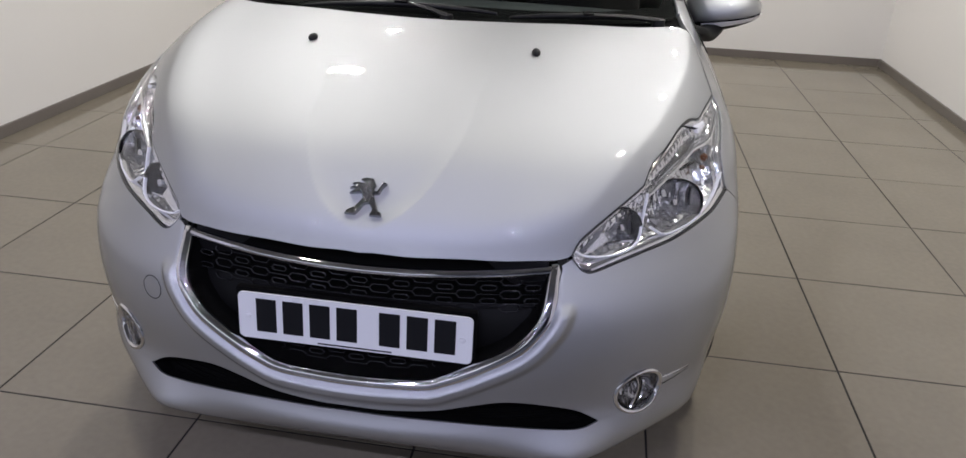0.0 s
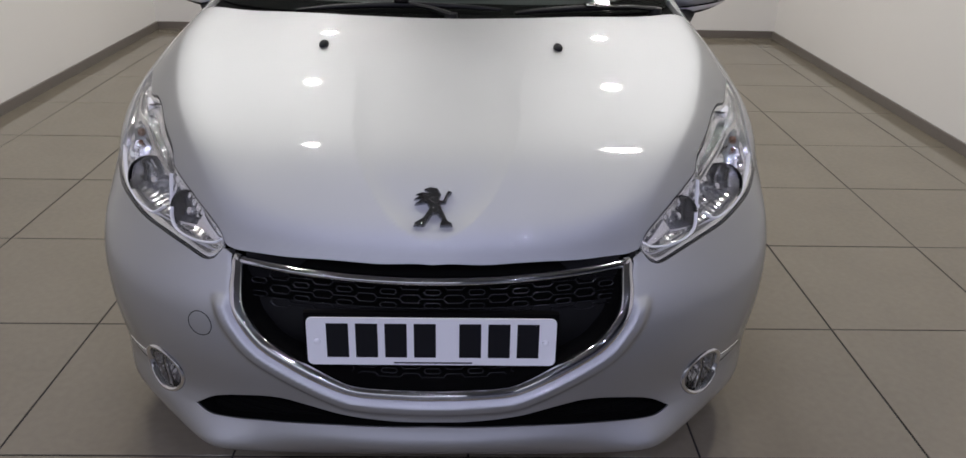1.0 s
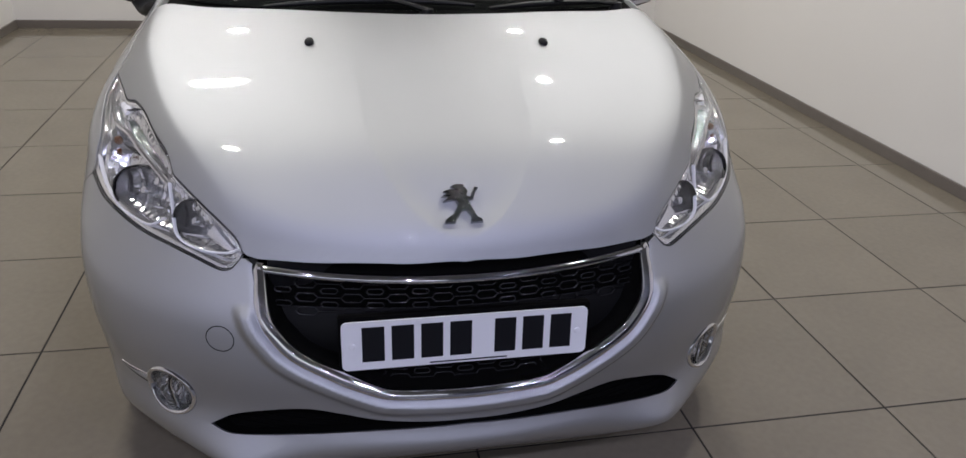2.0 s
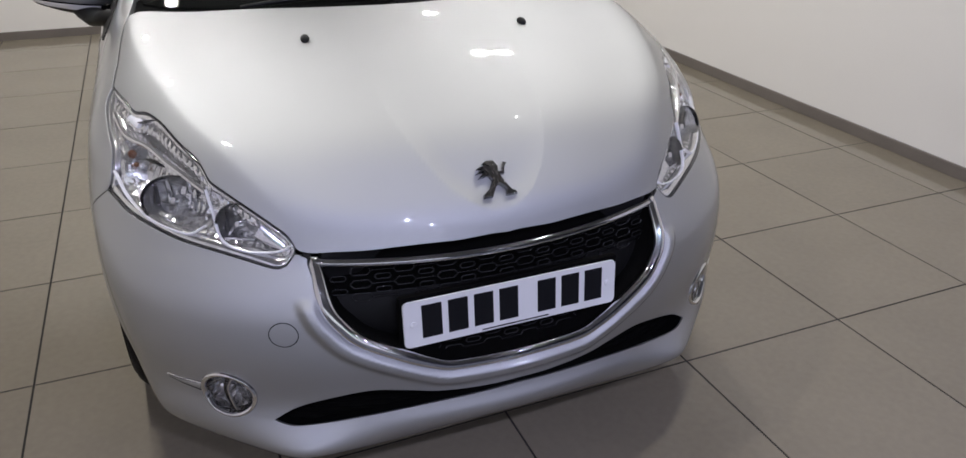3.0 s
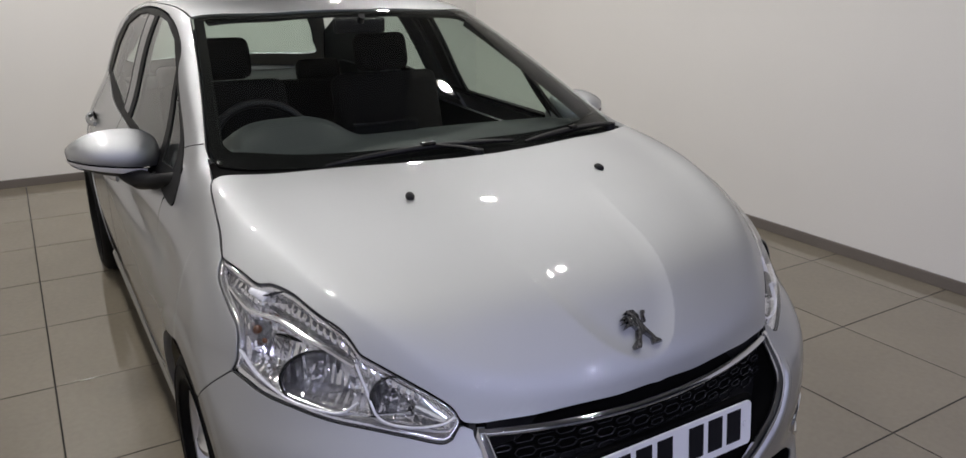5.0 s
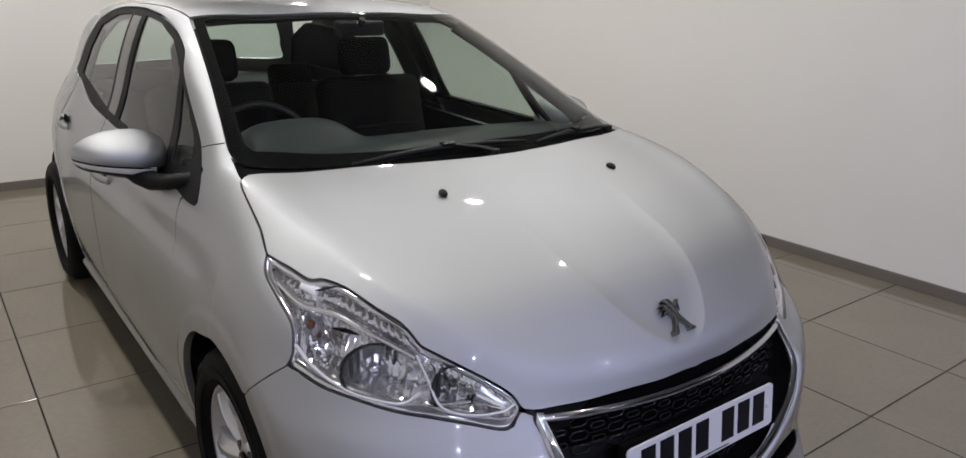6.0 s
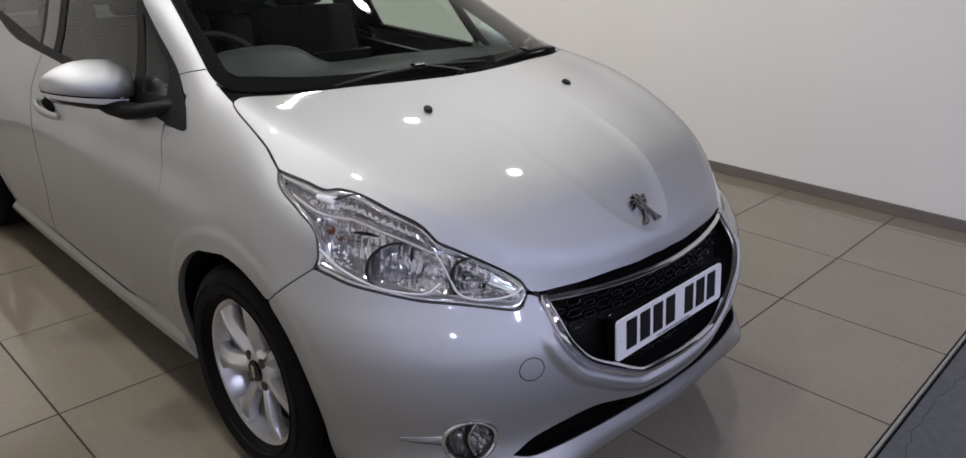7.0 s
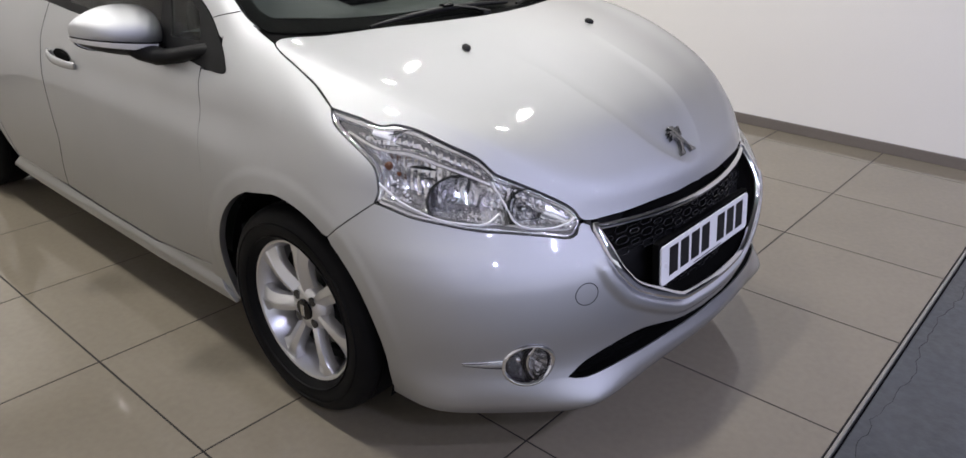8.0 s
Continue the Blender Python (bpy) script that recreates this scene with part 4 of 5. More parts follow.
        part("glitter_facets", bm, STRIP, body, "small bright reflector facets", smooth=False)
    # the ribbed indicator chamber along the upper edge
    pick = np.linspace(0, 1, 60)
    up_line, mid_line = curve([(0.953, 0.856), (0.897, 0.856), (0.834, 0.839), (0.775, 0.817), (0.716, 0.793), (0.693, 0.774)], 0.003), curve([(0.937, 0.836), (0.862, 0.817), (0.810, 0.803), (0.776, 0.792), (0.732, 0.778), (0.697, 0.766)], 0.003)
    up_line, mid_line = (ln[(pick * (len(ln) - 1)).astype(int)] for ln in (up_line, mid_line))
    rows = []
    for k, s in enumerate(np.linspace(0, 1, 11)):
        g = up_line * (1 - s) + mid_line * s
        rows.append(skin(g[:, 0], g[:, 1], 0.010 + 0.012 * math.sin(s * math.pi) + 0.0022 * (np.arange(60) % 3 == 0)))
    grid("indicator_reflector", np.array(rows) * flip, REFLECTOR, body, "ribbed chrome indicator reflector", smooth=False)
    edge, up = along([(0.958, 0.850), (0.897, 0.861), (0.834, 0.844), (0.775, 0.822), (0.716, 0.798), (0.687, 0.774)], 0.006)
    part("chamber_edge", tube(edge, 0.0036, 0.008, steps=6, up=up), DARK_LAMP, body, "dark upper edge line")
    edge, up = along([(1.006, 0.856), (0.981, 0.853), (0.952, 0.849)], 0.008)
    part("chamber_end", tube(edge, 0.020, 0.008, steps=8, up=up, taper=np.linspace(0.6, 1.1, len(edge))), STRIP, body, "white chamber end")
    path, up = along([(1.071, 0.855), (0.979, 0.826), (0.891, 0.817), (0.815, 0.796), (0.753, 0.777), (0.695, 0.755)], 0.010)
    part("divider", tube(path, 0.013, 0.012, steps=8, up=up), HOUSING, body, "pale silver divider")
    path, up = along([(0.898, 0.797), (0.866, 0.796), (0.829, 0.790)], 0.020)
    part("dark_slot", tube(path, 0.010, 0.006, steps=8, up=up, taper=0.3 + 0.7 * np.sin(np.linspace(0, math.pi, len(path)))), GLOSS_BLACK, body, "dark slot under the divider")
    for a, z, r in ((0.953, 0.800, 0.010), (0.925, 0.783, 0.006)):
        bulb = bmesh.new()
        bmesh.ops.create_uvsphere(bulb, u_segments=16, v_segments=10, radius=r)
        part("indicator_bulb", bulb, AMBER, body, "amber indicator bulb").matrix_basis = Matrix.Translation(skin(a, z, 0.026)[0] * flip)
    # pale wedge at the inner end, and the light guides
    path, up = along([(0.561, 0.692), (0.531, 0.675), (0.501, 0.661)], 0.014)
    part("inner_wedge", tube(path, 0.034, 0.006, steps=10, up=up, taper=np.linspace(1.0, 0.4, len(path))), HOUSING, body, "pale inner end piece")
    for line in ([(0.693, 0.758), (0.666, 0.715), (0.642, 0.673), (0.610, 0.657), (0.557, 0.651), (0.507, 0.655), (0.485, 0.665)], [(0.969, 0.755), (0.915, 0.719), (0.833, 0.688), (0.768, 0.676), (0.715, 0.673), (0.680, 0.692)]):
        path, up = along(line, 0.007)
        part("light_guide", tube(path, 0.0056, 0.010, steps=8, up=up), STRIP, body, "white light guide strip")
    lens = panel("lens", "front", lamp_outline, LENS, body, "clear polished lens cover", side=side, step=0.008, gap=0.0002, deep=0.005, out=0.001)
    lens.visible_shadow = False
    return body


for side in (-1, 1):
    headlight(side)

# ---- grille, number plate and badge ----
half_line = grille_edge[::-1]
frame_path = np.concatenate([half_line, [(0.426, 0.636)]])
full = np.concatenate([frame_path[::-1] * (-1, 1), frame_path[1:]])
fp = skin(full[:, 0], full[:, 1], np.full(len(full), 0.002))
fn = skin_normal(skin(full[:, 0], full[:, 1]))
grille = part("grille_frame", tube(fp, 0.031, 0.024, up=fn, steps=12, taper=0.72 + 0.28 * np.clip((0.640 - full[:, 1]) / 0.05, 0, 1) - 0.2 * np.clip((0.43 - full[:, 1]) / 0.05, 0, 1)), CHROME, car, "chrome frame round the grille")
ta = np.linspace(-0.430, 0.430, 80)
tp = skin(ta, 0.626 + 0.010 * (ta / 0.45) ** 2, np.full(80, 0.004))
part("top_bar", tube(tp, 0.017, 0.015, up=skin_normal(tp), steps=10), CHROME, grille, "slim chrome top bar")

# the shadow line round the chrome, laid in as a dark bar
outer = full + (full - np.array((0.0, 0.53))) * np.array((0.040, 0.085))
op = skin(outer[:, 0], outer[:, 1])
on = skin_normal(op)
part("frame_gap", tube(op - on * 0.0070, 0.010, 0.005, up=on, steps=6, taper=1.0 + 1.6 * ease(0.56, 0.61, outer[:, 1])), SEAL, grille, "thin dark bar standing in for the shadow round the chrome")
# a near-black liner, added to keep the grille opening in shade
inner = lambda k, deep: (lambda q: skin(q[:, 0], q[:, 1], np.full(len(q), deep)))(full + (np.array((0.0, 0.53)) - full) * k)
grid("grille_wall", np.array([inner(0.010, 0.006), inner(0.020, 0.012), inner(0.05, 0.05), inner(0.10, 0.09)]), DEEP, grille, "near-black liner added for the shade in the grille opening")


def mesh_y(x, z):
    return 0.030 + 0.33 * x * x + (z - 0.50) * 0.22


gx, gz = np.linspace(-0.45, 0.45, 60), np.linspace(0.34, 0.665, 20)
# a near-black sheet gives the depth behind the mesh its shade
grid("grille_back", [[(x, mesh_y(x, z) + 0.022, z) for x in gx] for z in gz], DEEP, grille, "near-black sheet standing in for the shade behind the mesh")
grid("middle_bar", [[(x, mesh_y(x, z) + 0.004 - 0.012 * math.sin((z - 0.435) / 0.115 * math.pi), z) for x in np.linspace(-0.41, 0.41, 50)] for z in np.linspace(0.435, 0.550, 10)], SURROUND, grille, "smooth black bar behind the number plate")


def cell_mesh(w, h, t, name):
    pts = [(-w / 2, 0), (-w / 2 + h * 0.45, h / 2), (w / 2 - h * 0.45, h / 2), (w / 2, 0), (w / 2 - h * 0.45, -h / 2), (-w / 2 + h * 0.45, -h / 2)]
    pts = curve(pts, 0.006, corners=range(6), closed=True)
    bm = tube([(x, 0, z) for x, z in pts], t, t * 2.2, up=(0, 1, 0), steps=6, closed=True)
    me = bpy.data.meshes.new(name)
    bm.to_mesh(me)
    bm.free()
    me.materials.append(CELL)
    me.polygons.foreach_set("use_smooth", [True] * len(me.polygons))
    return me


cell, slot = cell_mesh(0.047, 0.0178, 0.0027, "grille_cell"), cell_mesh(0.036, 0.0115, 0.0027, "grille_slot")
grille_reach = spline([z for _, z in GRILLE[::-1]], [lay("front", np.array([a]), np.array([z]))[0, 0] for a, z in GRILLE[::-1]])
for row, z in enumerate((0.604, 0.575, 0.546, 0.429, 0.401, 0.373)):
    for k in range(-9, 10):
        x = k * 0.0465
        zz = z + (0.0 if k % 2 else 0.0145)
        if abs(x) > (float(grille_reach(zz)) if zz < 0.63 else 0.43) - 0.022 or zz > 0.606:
            continue
        slope = math.degrees(math.atan(0.66 * x))
        ob = child(new("grille_cell" if k % 2 else "grille_slot", cell if k % 2 else slot), grille)
        ob.matrix_basis = pose(x, mesh_y(x, zz) - 0.006, zz, -12, 0, slope)
        if k % 2 and abs(x) < 0.36:
            child(new("grille_link", bpy.data.meshes["grille_link"] if "grille_link" in bpy.data.meshes else mesh("grille_link", *(lambda b: ([v.co[:] for v in b.verts], [[v.index for v in f.verts] for f in b.faces]))((lambda b: (b.verts.index_update(), b)[1])(tube([(0.023, 0, 0), (0.070, 0, 0)], 0.0030, 0.0070, up=(0, 1, 0), steps=6))), CELL)), grille).matrix_basis = pose(x, mesh_y(x, zz) - 0.006, zz, -12, 0, math.degrees(math.atan(0.66 * (x + 0.0465))))

corner = [(sx * 0.248 + 0.012 * math.cos(t), sz * 0.0425 + 0.012 * math.sin(t)) for sx, sz, t0 in ((1, 1, 0), (-1, 1, 90), (-1, -1, 180), (1, -1, 270)) for t in np.radians(np.linspace(t0, t0 + 90, 7))]
blank = bmesh.new()
rings = [[blank.verts.new((x * k, y, z * k)) for x, z in corner] for k, y in ((1.0, 0.0025), (1.0, -0.0017), (0.997, -0.0025))]
for a, b in zip(rings, rings[1:]):
    for k in range(len(a)):
        blank.faces.new((a[k], a[k - 1], b[k - 1], b[k]))
blank.faces.new(rings[0][::-1])
blank.faces.new(rings[-1])
bmesh.ops.recalc_face_normals(blank, faces=blank.faces)
plate = part("number_plate", blank, PLATE, car, "white number plate with black bars", smooth=False)
plate.matrix_basis = pose(0, -0.0065, 0.500, -6.0)
part("plate_backing", boxed(-0.266, 0.266, 0.003, 0.022, -0.060, 0.064, bevel=0.004), DEEP, plate, "black plastic plate holder")
for k in range(7):
    x = -0.196 + k * 0.0605 + (0.034 if k > 3 else 0.0)
    part("plate_bar", boxed(x - 0.023, x + 0.023, -0.0036, -0.002, -0.0365, 0.0425, bevel=0.0006, segments=1), INK, plate, "plain black bar", smooth=False)
part("plate_line", boxed(-0.080, 0.085, -0.0034, -0.002, -0.0505, -0.0475), INK, plate, "thin dark bar", smooth=False)
for x in (-0.238, 0.238):
    part("screw_cap", lathe([(0.0, 0.0075), (-0.0035, 0.0065), (-0.005, 0.001)], 16, "Y"), PLATE, plate, "white screw cap").matrix_basis = pose(x, -0.002, 0.0)

badge_at = lay("top", np.array([0.0]), np.array([0.120]))
badge_n = skin_normal(badge_at)[0]
emblem = [(-0.006, 0.030), (-0.024, 0.033), (-0.037, 0.027), (-0.024, 0.025), (-0.041, 0.016), (-0.022, 0.018), (-0.039, 0.004), (-0.014, 0.008), (-0.008, -0.004), (-0.020, -0.024), (-0.038, -0.036), (-0.040, -0.045), (-0.018, -0.045), (-0.001, -0.018), (0.008, -0.016), (0.018, -0.030), (0.014, -0.045), (0.041, -0.045), (0.039, -0.036), (0.031, -0.032), (0.020, -0.008), (0.014, 0.006), (0.026, 0.008), (0.030, 0.022), (0.039, 0.034), (0.030, 0.037), (0.024, 0.024), (0.020, 0.014), (0.012, 0.016), (0.016, 0.028), (0.008, 0.043), (-0.008, 0.045), (-0.020, 0.039)]
bm = bmesh.new()
flat = bm.faces.new([bm.verts.new((x, y, -0.002)) for x, y in emblem])
raised = bmesh.ops.extrude_face_region(bm, geom=[flat])
bmesh.ops.translate(bm, vec=(0, 0, 0.007), verts=[v for v in raised["geom"] if isinstance(v, bmesh.types.BMVert)])
bmesh.ops.inset_region(bm, faces=[f for f in raised["geom"] if isinstance(f, bmesh.types.BMFace)], thickness=0.0024, depth=0.0036)
badge = part("badge", bm, BADGE, car, "chrome plain-shaped emblem", smooth=False)
badge.matrix_basis = Matrix.Translation(badge_at[0] + badge_n * 0.003) @ Matrix(((1, 0, 0, 0), (0, badge_n[2], badge_n[1], 0), (0, -badge_n[1], badge_n[2], 0), (0, 0, 0, 1)))

# ---- lower front: intake, fog lamps, tow cover ----
ia = np.linspace(-0.56, 0.56, 90)
# the intake's depth is a near-black sheet in place of shade
grid("intake_mesh", [skin(ia, np.full(90, z), np.full(90, 0.042)) for z in np.linspace(0.24, 0.372, 8)], DEEP, car, "near-black sheet standing in for the shade behind the intake slats")
# near-black liner added over the painted flange, which would catch the light
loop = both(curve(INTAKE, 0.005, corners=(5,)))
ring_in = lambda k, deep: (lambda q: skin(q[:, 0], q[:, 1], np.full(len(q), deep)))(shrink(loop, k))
grid("intake_wall", np.array([ring_in(0.0016, 0.004), ring_in(0.003, 0.012), ring_in(0.005, 0.042)]), DEEP, car, "near-black liner added for the shade in the lower intake", closed=True)
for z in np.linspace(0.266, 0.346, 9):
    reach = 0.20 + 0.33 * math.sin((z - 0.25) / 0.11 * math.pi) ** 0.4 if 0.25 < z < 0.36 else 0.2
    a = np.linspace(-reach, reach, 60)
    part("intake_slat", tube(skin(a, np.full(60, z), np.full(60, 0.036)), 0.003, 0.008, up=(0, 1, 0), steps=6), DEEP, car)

for side in (-1, 1):
    flip = np.array((side, 1, 1.0))
    t = np.linspace(0, 2 * math.pi, 48, endpoint=False)
    ring = lambda k, d: skin(FOG_A + FOG_W * k * np.cos(t), FOG_Z + FOG_H * k * np.sin(t), np.full(48, d)) * flip
    fog = grid("fog_lamp", np.array([ring(1.02, 0.012), ring(1.03, 0.001), ring(1.0, -0.004), ring(0.93, -0.006), ring(0.86, -0.003), ring(0.83, 0.006), ring(0.82, 0.014)]), CHROME, car, "round fog lamp with a chrome rim", closed=True)
    grid("fog_gap", np.array([ring(0.84, 0.006), ring(0.80, 0.012), ring(0.74, 0.010)]), GLOSS_BLACK, fog, "dark gap inside the rim", closed=True)
    spark = np.random.default_rng(11)
    bowl = np.array([ring(0.78, 0.008), ring(0.70, 0.016), ring(0.56, 0.024), ring(0.40, 0.030), ring(0.22, 0.034), ring(0.03, 0.036)]) + spark.uniform(-0.002, 0.002, (6, 48, 3))
    grid("fog_reflector", bowl, REFLECTOR, fog, "chrome reflector bowl", closed=True, smooth=False)
    grid("fog_surround", np.array([ring(1.085, 0.0005), ring(1.06, 0.006), ring(1.02, 0.010)]), SEAL, fog, "dark groove round the rim", closed=True)
    arc = np.linspace(-1.0, 1.0, 24)
    for shift, wide, mat in ((-0.10, 0.006, GLOSS_BLACK), (-0.26, 0.007, CHROME)):
        bend = skin(FOG_A + FOG_W * (shift + 0.34 * (1 - arc**2)) * 0.8, FOG_Z + FOG_H * 0.74 * arc, np.full(24, 0.008)) * flip
        part("fog_divider", tube(bend, wide, 0.012, up=(0, 1, 0), steps=8), mat, fog, "curved divider")
    bm = bmesh.new()
    bmesh.ops.create_uvsphere(bm, u_segments=16, v_segments=10, radius=0.011)
    part("fog_bulb", bm, CHROME, fog).matrix_basis = Matrix.Translation(skin(FOG_A + 0.020, FOG_Z + 0.004, 0.020)[0] * flip)
    grid("fog_lens", np.array([ring(0.86, 0.004), ring(0.6, -0.001), ring(0.3, -0.004), ring(0.02, -0.005)])[:, ::side], LENS, fog, "clear glass", closed=True).visible_shadow = False
    # the spear beside it: a painted tongue edged with chrome
    sa = np.linspace(FOG_A + FOG_W * 0.97, 0.772, 20)
    lie = lambda z: skin(sa, z, np.full(20, 0.0)) * flip
    part("fog_spear", tube(lie(np.linspace(0.350, 0.345, 20)), 0.0055, 0.006, taper=np.linspace(1, 0.6, 20), up=(0, 0, 1), steps=8), CHROME, fog, "chrome edge of the spear")
    part("spear_groove", tube(lie(np.linspace(0.3455, 0.342, 20)), 0.0045, 0.0035, taper=np.linspace(1, 0.5, 20), steps=6), SEAL, fog)
    part("spear_tongue", tube(lie(np.linspace(0.338, 0.340, 20)), 0.017, 0.006, taper=np.linspace(1.2, 0.35, 20), up=skin_normal(skin(sa, np.full(20, 0.338))) * flip, steps=10), PAINT, fog, "silver painted tongue")
    part("spear_groove", tube(lie(np.linspace(0.327, 0.337, 20)), 0.0045, 0.0035, taper=np.linspace(1, 0.4, 20), steps=6), SEAL, fog)

tow = np.linspace(0, 2 * math.pi, 40, endpoint=False)
part("tow_cover", tube(skin(-0.488 + 0.029 * np.cos(tow), 0.501 + 0.027 * np.sin(tow), np.full(40, 0.0004)), 0.0028, 0.0022, closed=True, steps=6, up=skin_normal(skin(-0.488 + 0.029 * np.cos(tow), 0.501 + 0.027 * np.sin(tow)))), SEAL, car, "round tow eye cover")


# ---- wheels ----
def wheel_unit():
    """Local x points into the car; the outer face looks along -x."""
    rim = part("wheel", lathe([(-0.062, 0.211), (-0.069, 0.208), (-0.067, 0.201), (-0.052, 0.194), (-0.020, 0.183), (0.012, 0.176)], 72), ALLOY, car, "silver seven-spoke alloy wheel with a black tyre")
    part("tyre", lathe([(-0.062, 0.208), (-0.076, 0.214), (-0.090, 0.230), (-0.094, 0.255), (-0.088, 0.280), (-0.074, 0.296), (-0.058, 0.302), (-0.044, 0.3045), (-0.042, 0.299), (-0.036, 0.299), (-0.034, 0.305), (0.034, 0.305), (0.036, 0.299), (0.042, 0.299), (0.044, 0.3045), (0.058, 0.302), (0.076, 0.294), (0.092, 0.270), (0.094, 0.235), (0.08, 0.208), (0.07, 0.198)], 96), RUBBER, rim, "black rubber tyre")
    for r in (0.226, 0.262):
        part("tyre_ridge", lathe([(-0.088 - 0.004 * (r > 0.23), r - 0.0015), (-0.0925 - 0.003 * (r > 0.23), r), (-0.088 - 0.004 * (r > 0.23), r + 0.0015)], 72), RUBBER, rim)
    part("hub", lathe([(-0.052, 0.030), (-0.053, 0.040), (-0.046, 0.062), (-0.032, 0.072), (-0.01, 0.074)], 48), ALLOY, rim)
    part("hub_cap", lathe([(-0.0615, 0.001), (-0.061, 0.020), (-0.058, 0.030), (-0.050, 0.032)], 32), GLOSS_BLACK, rim, "black hub cap")
    part("cap_mark", boxed(-0.063, -0.061, -0.008, 0.008, -0.018, 0.018, bevel=0.0008), CHROME, rim, "plain chrome mark")
    part("brake_disc", lathe([(0.012, 0.05), (0.010, 0.128), (0.028, 0.128), (0.03, 0.05)], 48), DISC_BARREL, rim, "grey steel brake disc")
    part("brake_caliper", boxed(0.0, 0.05, 0.05, 0.13, -0.06, 0.06, bevel=0.012), DISC_BARREL, rim)
    # shade between the spokes: barrel coloured dark, near-black disc added behind it
    part("rim_barrel", lathe([(0.012, 0.176), (0.03, 0.172), (0.11, 0.186), (0.118, 0.203)], 48), DISC_BARREL, rim, "inner barrel of the rim, coloured dark for shade")
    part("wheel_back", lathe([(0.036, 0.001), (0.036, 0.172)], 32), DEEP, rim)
    # one twisted blade with a ridge along its face, wider at the rim
    bm, rows = bmesh.new(), 11
    sections = []
    for k in range(rows):
        s = k / (rows - 1)
        r = 0.046 + s * 0.152
        wide = 0.0205 + 0.0085 * s + 0.018 * ease(0.66, 1.0, s) ** 1.6
        skew = 0.012 * math.sin(s * math.pi * 0.62)
        face = -0.048 - 0.010 * math.sin(s * math.pi * 0.9) - 0.011 * s
        ridge = 0.22 - 0.20 * s
        sec = []
        for u, v in ((-1, 0.036), (-0.985, 0.030 - 0.012 * s), (-0.90, 0.023 - 0.012 * s), (-0.50, 0.015 - 0.008 * s), (ridge - 0.10, 0.003), (ridge, -0.0005), (ridge + 0.12, -0.001), (0.88, 0.003), (0.96, 0.008), (1, 0.034)):
            sec.append(bm.verts.new((face + v, u * wide + skew, r)))
        sections.append(sec)
    for a, b in zip(sections, sections[1:]):
        for k in range(len(a) - 1):
            bm.faces.new((a[k], b[k], b[k + 1], a[k + 1]))
    me = bpy.data.meshes.new("spoke")
    bmesh.ops.recalc_face_normals(bm, faces=bm.faces)
    bm.to_mesh(me)
    bm.free()
    me.materials.append(ALLOY)
    me.polygons.foreach_set("use_smooth", [True] * len(me.polygons))
    me.set_sharp_from_angle(angle=radians(24))
    for k in range(7):
        child(new("spoke", me), rim).matrix_basis = pose(0, 0, 0, 360 / 7 * k + 8)
    bolt = lathe([(-0.044, 0.001), (-0.044, 0.008), (-0.032, 0.009)], 6)
    bme = bpy.data.meshes.new("wheel_bolt")
    bolt.to_mesh(bme)
    bolt.free()
    bme.materials.append(SATIN)
    hole = lathe([(-0.0475, 0.009), (-0.046, 0.0135), (-0.05, 0.0138)], 20)
    hme = bpy.data.meshes.new("bolt_hole")
    hole.to_mesh(hme)
    hole.free()
    hme.materials.append(DARK_LAMP)
    for k in range(4):
        a = math.radians(45 + 90 * k)
        child(new("wheel_bolt", bme), rim).matrix_basis = pose(-0.007, 0.048 * math.cos(a), 0.048 * math.sin(a))
        child(new("bolt_hole", hme), rim).matrix_basis = pose(-0.003, 0.048 * math.cos(a), 0.048 * math.sin(a))
    return rim


WHEEL_X = 0.754
wheel = wheel_unit()
wheel.matrix_basis = pose(-WHEEL_X, WHEEL_Y, WHEEL_R, -2)
copy_thing(wheel, pose(-WHEEL_X, REAR_Y, WHEEL_R, -20))
copy_thing(wheel, pose(WHEEL_X, WHEEL_Y, WHEEL_R, 0, 0, 180))
copy_thing(wheel, pose(WHEEL_X, REAR_Y, WHEEL_R, 30, 0, 180))

for side in (-1, 1):
    for y in (WHEEL_Y, REAR_Y):
        t = np.linspace(-0.35, math.pi + 0.35, 40)
        grid("arch_liner", [[(side * x, y + ARCH_BACK + (ARCH_R + 0.004) * math.cos(a), 0.30 + (ARCH_R + 0.004) * math.sin(a)) for a in t] for x in (0.44, 0.70, 0.80)], DEEP, car, "black wheel arch liner")
part("underbody", boxed(-0.60, 0.60, 0.36, 3.70, 0.17, 0.22, bevel=0.01), DEEP, car, "black underbody")
for w, y0, y1 in ((0.42, 0.10, 0.36), (0.74, 1.16, 2.90), (0.60, 3.70, 3.74)):
    part("underbody_box", boxed(-w, w, y0, y1, 0.20, 0.42), DEEP, car)
part("engine_bay", boxed(-0.44, 0.44, 0.15, 0.98, 0.36, 0.60), DEEP, car)
part("bulkhead", boxed(-0.72, 0.72, 0.985, 1.02, 0.30, 0.93), DEEP, car)
part("slam_panel", boxed(-0.40, 0.40, 0.105, 0.20, 0.585, 0.650, bevel=0.006), BLACK, car, "black panel under the bonnet's edge")

